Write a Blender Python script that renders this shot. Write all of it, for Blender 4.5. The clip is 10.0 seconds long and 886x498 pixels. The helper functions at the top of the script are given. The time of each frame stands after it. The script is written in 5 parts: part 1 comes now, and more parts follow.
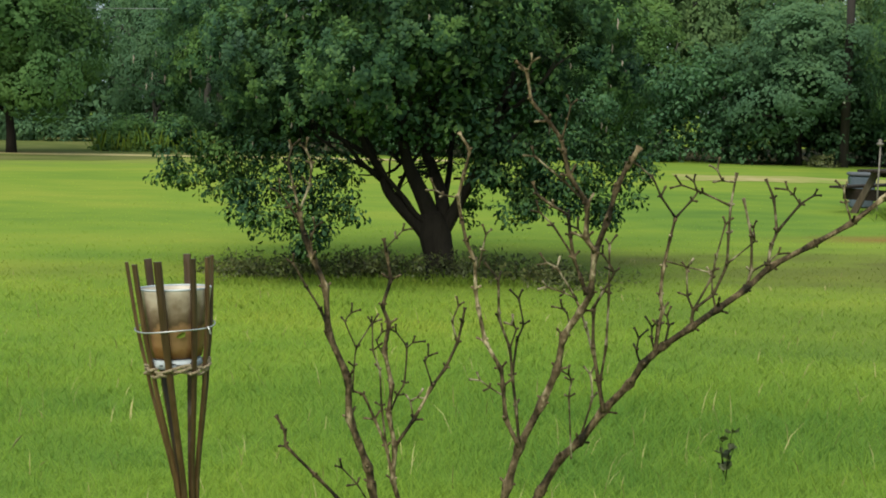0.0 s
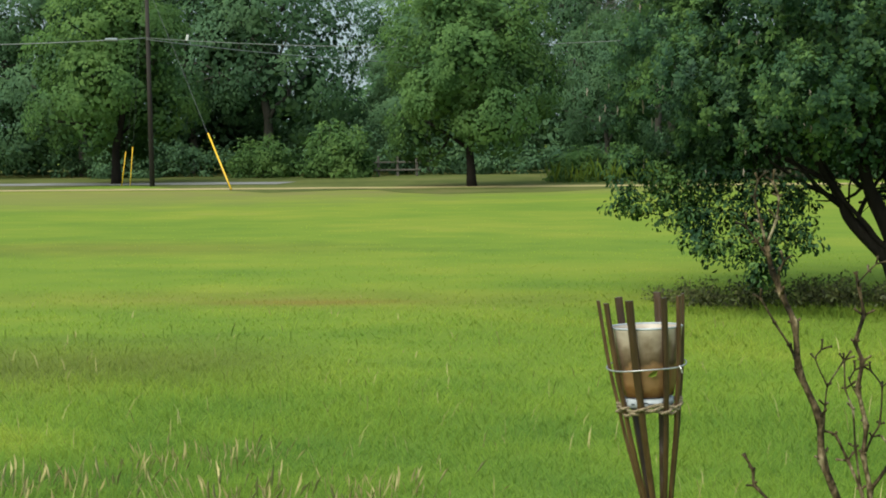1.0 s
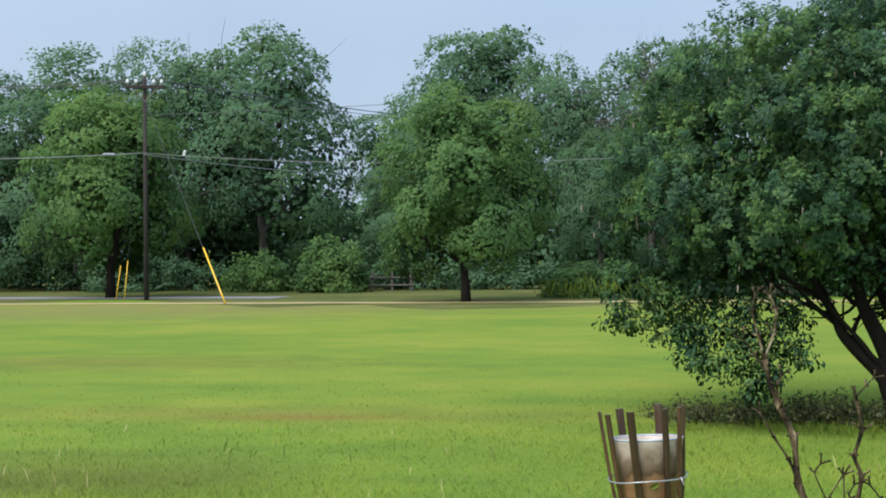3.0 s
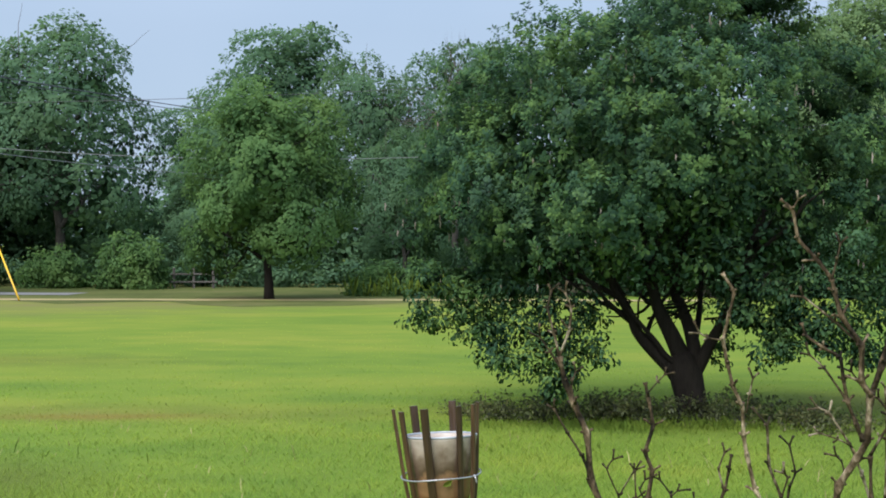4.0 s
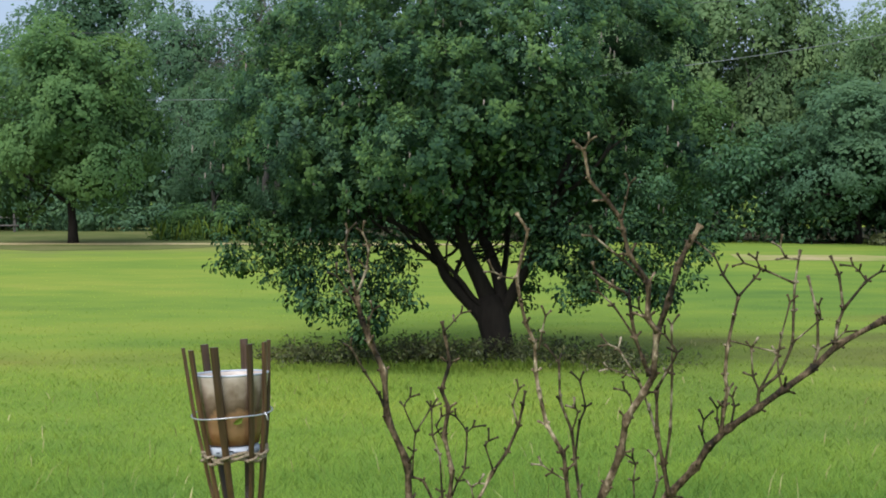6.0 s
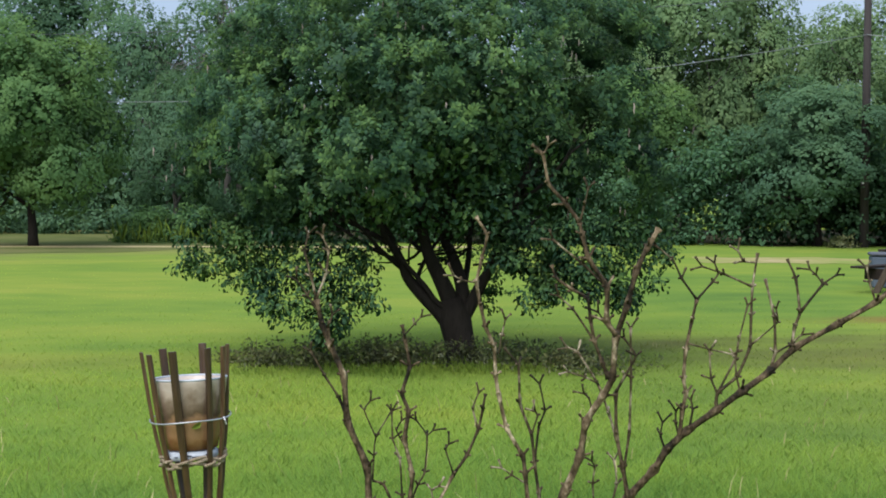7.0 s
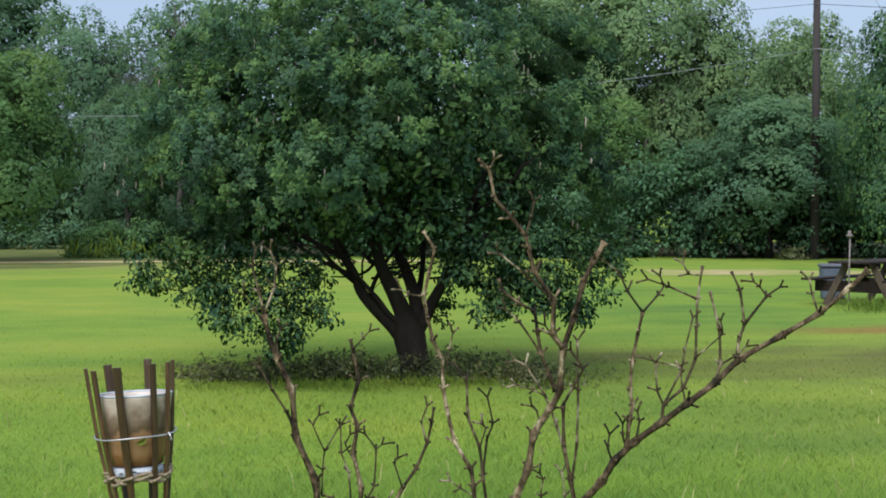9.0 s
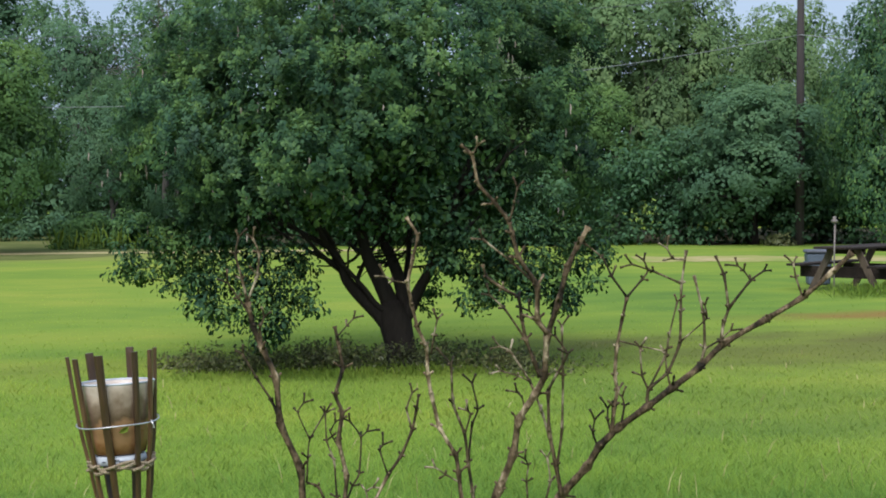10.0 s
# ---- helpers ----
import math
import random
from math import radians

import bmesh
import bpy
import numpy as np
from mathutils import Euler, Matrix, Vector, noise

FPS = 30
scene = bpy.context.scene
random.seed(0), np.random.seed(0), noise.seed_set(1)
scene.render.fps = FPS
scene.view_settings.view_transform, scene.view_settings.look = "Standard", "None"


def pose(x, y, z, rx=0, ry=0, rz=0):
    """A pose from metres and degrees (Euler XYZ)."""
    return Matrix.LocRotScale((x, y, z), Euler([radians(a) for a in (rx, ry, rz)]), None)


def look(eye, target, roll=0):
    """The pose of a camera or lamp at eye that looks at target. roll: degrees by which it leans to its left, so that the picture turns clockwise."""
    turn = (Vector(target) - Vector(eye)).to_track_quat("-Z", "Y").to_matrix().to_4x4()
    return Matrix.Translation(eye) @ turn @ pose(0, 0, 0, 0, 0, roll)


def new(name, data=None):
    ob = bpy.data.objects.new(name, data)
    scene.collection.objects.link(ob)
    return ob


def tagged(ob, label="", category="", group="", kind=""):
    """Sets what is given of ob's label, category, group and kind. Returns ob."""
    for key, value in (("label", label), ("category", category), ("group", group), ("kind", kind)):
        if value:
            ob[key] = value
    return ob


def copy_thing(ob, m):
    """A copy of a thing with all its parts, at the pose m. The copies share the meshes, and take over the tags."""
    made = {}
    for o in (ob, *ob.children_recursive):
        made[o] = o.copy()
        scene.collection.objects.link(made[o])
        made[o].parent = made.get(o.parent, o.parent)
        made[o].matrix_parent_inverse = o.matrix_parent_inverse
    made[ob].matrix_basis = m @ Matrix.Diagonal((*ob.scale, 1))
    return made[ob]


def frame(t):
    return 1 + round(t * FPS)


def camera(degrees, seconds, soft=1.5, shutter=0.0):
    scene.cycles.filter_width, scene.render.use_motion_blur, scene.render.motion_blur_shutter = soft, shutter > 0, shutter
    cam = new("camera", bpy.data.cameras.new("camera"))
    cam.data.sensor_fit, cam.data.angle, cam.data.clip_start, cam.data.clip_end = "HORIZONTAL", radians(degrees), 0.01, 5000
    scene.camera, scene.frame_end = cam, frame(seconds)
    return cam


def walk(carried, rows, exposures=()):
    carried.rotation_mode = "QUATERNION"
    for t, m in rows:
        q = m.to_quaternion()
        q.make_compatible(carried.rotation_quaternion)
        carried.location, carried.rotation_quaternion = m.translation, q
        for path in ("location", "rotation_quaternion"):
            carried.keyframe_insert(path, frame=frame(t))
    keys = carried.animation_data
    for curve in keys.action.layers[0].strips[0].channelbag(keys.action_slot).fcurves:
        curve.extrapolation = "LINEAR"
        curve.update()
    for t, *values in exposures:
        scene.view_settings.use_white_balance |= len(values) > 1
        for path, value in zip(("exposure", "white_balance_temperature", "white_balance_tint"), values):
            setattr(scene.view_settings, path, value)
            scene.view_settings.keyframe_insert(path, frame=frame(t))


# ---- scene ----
# ---------------------------------------------------------------- camera and walk
cam = camera(34.38, 10.0, soft=1.85)
# seconds, eye, heading, pitch and roll in degrees
PATH = [
    (0.0, (0.013, -0.004, 1.650), 11.41, -5.66, 1.36),
    (0.1, (0.013, -0.000, 1.653), 6.91, -7.51, 0.76),
    (0.2, (0.008, -0.001, 1.651), 4.07, -8.27, 0.42),
    (0.3, (0.006, -0.004, 1.652), 1.53, -8.17, 0.19),
    (0.4, (0.003, 0.001, 1.651), -0.41, -7.93, 0.06),
    (0.5, (0.004, 0.008, 1.658), -1.77, -7.39, -0.46),
    (0.7, (-0.001, 0.008, 1.658), -4.48, -5.80, -0.47),
    (1.0, (-0.007, 0.008, 1.660), -6.58, -4.63, -0.79),
    (1.5, (-0.011, 0.002, 1.660), -7.32, -2.99, -0.76),
    (2.0, (-0.014, -0.002, 1.661), -7.95, -2.38, -0.94),
    (2.2, (-0.016, -0.003, 1.660), -7.78, -2.28, -0.98),
    (3.3, (-0.014, -0.013, 1.656), -4.41, 1.19, -0.21),
    (3.4, (-0.015, -0.009, 1.657), -3.70, 1.45, -0.12),
    (3.5, (-0.016, -0.006, 1.658), -3.57, 1.37, -0.04),
    (3.8, (-0.010, 0.011, 1.657), -1.64, 0.70, 0.27),
    (3.9, (-0.007, 0.016, 1.654), -0.21, 0.39, 0.17),
    (4.0, (-0.005, 0.022, 1.652), 1.52, -0.12, 0.11),
    (4.1, (-0.003, 0.022, 1.652), 3.18, -0.36, 0.20),
    (4.5, (0.003, 0.021, 1.652), 6.02, -0.39, 0.50),
    (5.0, (0.007, 0.035, 1.648), 7.81, -1.24, 0.88),
    (5.5, (0.014, 0.017, 1.646), 8.23, -1.73, 0.58),
    (6.0, (0.016, 0.019, 1.645), 9.06, -2.32, 0.37),
    (7.3, (0.020, 0.014, 1.647), 10.88, -2.20, 0.35),
    (7.5, (0.020, 0.015, 1.647), 11.12, -2.26, 0.26),
    (8.0, (0.025, 0.011, 1.647), 12.22, -2.31, 0.18),
    (8.5, (0.030, 0.005, 1.647), 12.69, -1.93, -0.03),
    (9.0, (0.028, 0.003, 1.648), 12.37, -1.65, 0.20),
    (9.5, (0.029, 0.005, 1.647), 12.98, -1.68, 0.37),
    (10.0, (0.033, 0.007, 1.644), 12.92, -2.10, -0.21),
]


def facing(eye, heading, pitch, roll):
    a, p = radians(heading), radians(pitch)
    e = Vector(eye)
    return look(e, e + Vector((math.sin(a) * math.cos(p), math.cos(a) * math.cos(p), math.sin(p))), roll)


walk(cam, [(t, facing(eye, h, p, r)) for t, eye, h, p, r in PATH],
     exposures=[(0.0, 0.72, 7100, 2), (0.6, 0.72, 7100, 2), (2.0, 0.80, 6500, 8), (3.3, 0.82, 6250, 16), (10.0, 0.82, 6150, 17)])

# ---------------------------------------------------------------- sky and sun
SUN_EL, SUN_AZ = radians(49), radians(212)      # azimuth clockwise from +y
world = bpy.data.worlds.new("overcast_sky")
scene.world = world
world.use_nodes = True
wn, wl = world.node_tree.nodes, world.node_tree.links
wn.clear()
sky = wn.new("ShaderNodeTexSky")
sky.sky_type = "NISHITA"
sky.sun_disc = False
sky.sun_elevation, sky.sun_rotation = SUN_EL, SUN_AZ
sky.air_density, sky.dust_density, sky.ozone_density = 1.0, 2.0, 2.0
wmap = wn.new("ShaderNodeTexCoord")
wnoise = wn.new("ShaderNodeTexNoise")
wnoise.inputs["Scale"].default_value = 2.2
wnoise.inputs["Detail"].default_value = 4
wl.new(wmap.outputs["Generated"], wnoise.inputs["Vector"])
wramp = wn.new("ShaderNodeValToRGB")
wramp.color_ramp.elements[0].position, wramp.color_ramp.elements[0].color = 0.35, (4.55, 5.95, 7.25, 1)
wramp.color_ramp.elements[1].position, wramp.color_ramp.elements[1].color = 0.7, (5.7, 6.95, 8.1, 1)
wl.new(wnoise.outputs["Fac"], wramp.inputs["Fac"])
wmix = wn.new("ShaderNodeMix")
wmix.data_type = "RGBA"
wmix.inputs["Factor"].default_value = 0.75      # cloud cover over the clear sky
wl.new(sky.outputs["Color"], wmix.inputs[6])
wl.new(wramp.outputs["Color"], wmix.inputs[7])
# an overcast sky is about three times brighter overhead than at the horizon
wsep = wn.new("ShaderNodeSeparateXYZ")
wl.new(wmap.outputs["Generated"], wsep.inputs[0])
wmr = wn.new("ShaderNodeMapRange")
wmr.inputs["From Min"].default_value, wmr.inputs["From Max"].default_value = 0.15, 1.0
wmr.inputs["To Min"].default_value, wmr.inputs["To Max"].default_value = 1.0, 2.1
wl.new(wsep.outputs["Z"], wmr.inputs["Value"])
wup = wn.new("ShaderNodeVectorMath")
wup.operation = "SCALE"
wl.new(wmix.outputs[2], wup.inputs[0])
wl.new(wmr.outputs[0], wup.inputs["Scale"])
wbg = wn.new("ShaderNodeBackground")
wbg.inputs["Strength"].default_value = 0.064
wl.new(wup.outputs["Vector"], wbg.inputs["Color"])
wout = wn.new("ShaderNodeOutputWorld")
wl.new(wbg.outputs["Background"], wout.inputs["Surface"])

sun = new("sun", bpy.data.lights.new("sun", "SUN"))
sun.data.energy, sun.data.angle, sun.data.color = 2.8, radians(55), (1.0, 0.96, 0.88)
sun_dir = Vector((math.sin(SUN_AZ) * math.cos(SUN_EL), math.cos(SUN_AZ) * math.cos(SUN_EL), math.sin(SUN_EL)))
sun.matrix_world = look(sun_dir * 60, (0, 0, 0))


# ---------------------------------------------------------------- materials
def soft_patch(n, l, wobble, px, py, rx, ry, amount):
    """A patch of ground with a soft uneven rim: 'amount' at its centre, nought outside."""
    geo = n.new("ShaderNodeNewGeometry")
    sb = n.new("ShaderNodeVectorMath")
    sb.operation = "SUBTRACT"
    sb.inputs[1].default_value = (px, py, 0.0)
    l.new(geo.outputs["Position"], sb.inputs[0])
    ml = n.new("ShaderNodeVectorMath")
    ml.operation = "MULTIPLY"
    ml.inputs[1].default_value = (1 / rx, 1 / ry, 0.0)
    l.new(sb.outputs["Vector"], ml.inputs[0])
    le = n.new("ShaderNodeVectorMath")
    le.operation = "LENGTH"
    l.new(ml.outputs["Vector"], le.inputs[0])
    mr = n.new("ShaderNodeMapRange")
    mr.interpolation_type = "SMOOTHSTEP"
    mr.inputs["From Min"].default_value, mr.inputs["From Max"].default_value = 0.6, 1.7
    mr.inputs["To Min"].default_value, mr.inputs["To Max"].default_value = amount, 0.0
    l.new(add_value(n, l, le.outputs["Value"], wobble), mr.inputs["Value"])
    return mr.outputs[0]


def add_value(n, l, a, b):
    node = n.new("ShaderNodeMath")
    node.operation = "ADD"
    l.new(a, node.inputs[0])
    l.new(b, node.inputs[1])
    return node.outputs[0]


def material(name, stops, scale=6.0, rough=0.7, metal=0.0, bump=0.2, fine=60.0, island=0.0, obj_random=0.0,
             translucent=None, stretch=(1, 1, 1), spec=0.5, world_space=False, soft="", span=(0.3, 0.7), sward=0.0, own=0.45):
    """stops: colours from dark to light over noise at two scales."""
    m = bpy.data.materials.new(name)
    m.use_nodes = True
    n, l = m.node_tree.nodes, m.node_tree.links
    b = n["Principled BSDF"]
    out = n["Material Output"]
    b.inputs["Roughness"].default_value = rough
    b.inputs["Metallic"].default_value = metal
    b.inputs["Specular IOR Level"].default_value = spec
    if world_space:
        vec = n.new("ShaderNodeNewGeometry").outputs["Position"]
    else:
        vec = n.new("ShaderNodeTexCoord").outputs["Object"]
    mp = n.new("ShaderNodeMapping")
    mp.inputs["Scale"].default_value = stretch
    l.new(vec, mp.inputs["Vector"])
    big, small = n.new("ShaderNodeTexNoise"), n.new("ShaderNodeTexNoise")
    for node, s, d in ((big, scale, 3.0), (small, fine, 2.0)):
        node.inputs["Scale"].default_value = s
        node.inputs["Detail"].default_value = d
        l.new(mp.outputs["Vector"], node.inputs["Vector"])
    mix = n.new("ShaderNodeMath")
    mix.operation = "MULTIPLY_ADD"
    mix.inputs[1].default_value = 0.35
    l.new(small.outputs["Fac"], mix.inputs[0])
    sc = n.new("ShaderNodeMath")
    sc.operation = "MULTIPLY"
    sc.inputs[1].default_value = 0.65
    l.new(big.outputs["Fac"], sc.inputs[0])
    l.new(sc.outputs[0], mix.inputs[2])
    fac = mix.outputs[0]
    for amount, src in ((island, "Random Per Island"), (obj_random, "Random")):
        if amount:
            node = n.new("ShaderNodeNewGeometry" if src == "Random Per Island" else "ShaderNodeObjectInfo")
            a = n.new("ShaderNodeMath")
            a.operation = "SUBTRACT"
            l.new(node.outputs[src], a.inputs[0])
            a.inputs[1].default_value = 0.5
            c = n.new("ShaderNodeMath")
            c.operation = "MULTIPLY_ADD"
            c.inputs[1].default_value = amount
            l.new(a.outputs[0], c.inputs[0])
            l.new(fac, c.inputs[2])
            fac = c.outputs[0]
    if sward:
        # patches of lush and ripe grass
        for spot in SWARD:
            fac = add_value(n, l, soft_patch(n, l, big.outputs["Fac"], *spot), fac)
    ramp = n.new("ShaderNodeValToRGB")
    ramp.color_ramp.interpolation = "LINEAR"
    els = ramp.color_ramp.elements
    k = len(stops)
    while len(els) < k:
        els.new(0.5)
    for i, c in enumerate(stops):
        els[i].position = span[0] + (span[1] - span[0]) * i / max(1, k - 1)
        els[i].color = (*c, 1)
    l.new(fac, ramp.inputs["Fac"])
    tint = ramp.outputs["Color"]
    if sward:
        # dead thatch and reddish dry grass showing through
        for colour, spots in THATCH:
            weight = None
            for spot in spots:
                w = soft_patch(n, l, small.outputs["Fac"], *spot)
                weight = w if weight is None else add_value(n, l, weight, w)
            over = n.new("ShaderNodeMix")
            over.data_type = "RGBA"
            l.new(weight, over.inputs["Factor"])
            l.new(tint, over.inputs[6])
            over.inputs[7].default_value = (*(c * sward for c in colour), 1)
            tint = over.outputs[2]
    l.new(tint, b.inputs["Base Color"])
    if bump:
        bp = n.new("ShaderNodeBump")
        bp.inputs["Strength"].default_value = bump
        bp.inputs["Distance"].default_value = 0.02
        l.new(small.outputs["Fac"], bp.inputs["Height"])
        l.new(bp.outputs["Normal"], b.inputs["Normal"])
    if soft:
        # the mass of leaves or grass turns its blades' light towards the outside of the mass
        geo = n.new("ShaderNodeNewGeometry")
        if soft == "up":
            way = n.new("ShaderNodeCombineXYZ")
            way.inputs["Z"].default_value = 1.0
            way = way.outputs[0]
        else:
            at = n.new("ShaderNodeAttribute")
            at.attribute_name = soft
            vt = n.new("ShaderNodeVectorTransform")
            vt.vector_type, vt.convert_from, vt.convert_to = "NORMAL", "OBJECT", "WORLD"
            l.new(at.outputs["Vector"], vt.inputs["Vector"])
            way = vt.outputs["Vector"]
        sc1 = n.new("ShaderNodeVectorMath")
        sc1.operation = "SCALE"
        sc1.inputs["Scale"].default_value = own
        l.new(geo.outputs["Normal"], sc1.inputs[0])
        ad = n.new("ShaderNodeVectorMath")
        ad.operation = "ADD"
        l.new(sc1.outputs["Vector"], ad.inputs[0])
        l.new(way, ad.inputs[1])
        nm = n.new("ShaderNodeVectorMath")
        nm.operation = "NORMALIZE"
        l.new(ad.outputs["Vector"], nm.inputs[0])
        l.new(nm.outputs["Vector"], b.inputs["Normal"])
    if translucent:
        tr = n.new("ShaderNodeBsdfTranslucent")
        hue = n.new("ShaderNodeMix")
        hue.data_type = "RGBA"
        hue.blend_type = "MULTIPLY"
        hue.inputs["Factor"].default_value = 1.0
        hue.inputs[7].default_value = (*translucent[1], 1)
        l.new(tint, hue.inputs[6])
        l.new(hue.outputs[2], tr.inputs["Color"])
        ms = n.new("ShaderNodeMixShader")
        ms.inputs["Fac"].default_value = translucent[0]
        l.new(b.outputs["BSDF"], ms.inputs[1])
        l.new(tr.outputs["BSDF"], ms.inputs[2])
        l.new(ms.outputs["Shader"], out.inputs["Surface"])
    return m


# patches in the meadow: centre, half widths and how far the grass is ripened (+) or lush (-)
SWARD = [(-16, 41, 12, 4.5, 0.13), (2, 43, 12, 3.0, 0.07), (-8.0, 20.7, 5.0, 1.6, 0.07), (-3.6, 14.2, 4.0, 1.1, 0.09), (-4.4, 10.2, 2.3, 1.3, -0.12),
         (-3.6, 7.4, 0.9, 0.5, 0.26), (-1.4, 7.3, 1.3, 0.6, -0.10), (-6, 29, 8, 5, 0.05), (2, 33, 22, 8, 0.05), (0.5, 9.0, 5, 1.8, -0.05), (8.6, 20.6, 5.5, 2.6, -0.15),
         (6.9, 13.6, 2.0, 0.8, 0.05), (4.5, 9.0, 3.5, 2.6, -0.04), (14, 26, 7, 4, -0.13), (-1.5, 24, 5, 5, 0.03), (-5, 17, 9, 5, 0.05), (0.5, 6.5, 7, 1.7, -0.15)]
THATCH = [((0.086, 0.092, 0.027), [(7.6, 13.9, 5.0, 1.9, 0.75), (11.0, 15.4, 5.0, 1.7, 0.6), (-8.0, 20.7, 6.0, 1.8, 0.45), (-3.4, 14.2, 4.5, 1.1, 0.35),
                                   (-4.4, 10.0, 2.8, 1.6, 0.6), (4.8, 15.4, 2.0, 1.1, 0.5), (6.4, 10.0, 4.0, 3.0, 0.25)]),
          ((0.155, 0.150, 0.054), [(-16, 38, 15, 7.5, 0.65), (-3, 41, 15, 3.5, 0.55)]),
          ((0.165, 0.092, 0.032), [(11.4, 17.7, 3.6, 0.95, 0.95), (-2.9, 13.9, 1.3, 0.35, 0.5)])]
LEAFY = (0.38, (1.25, 1.4, 0.7))
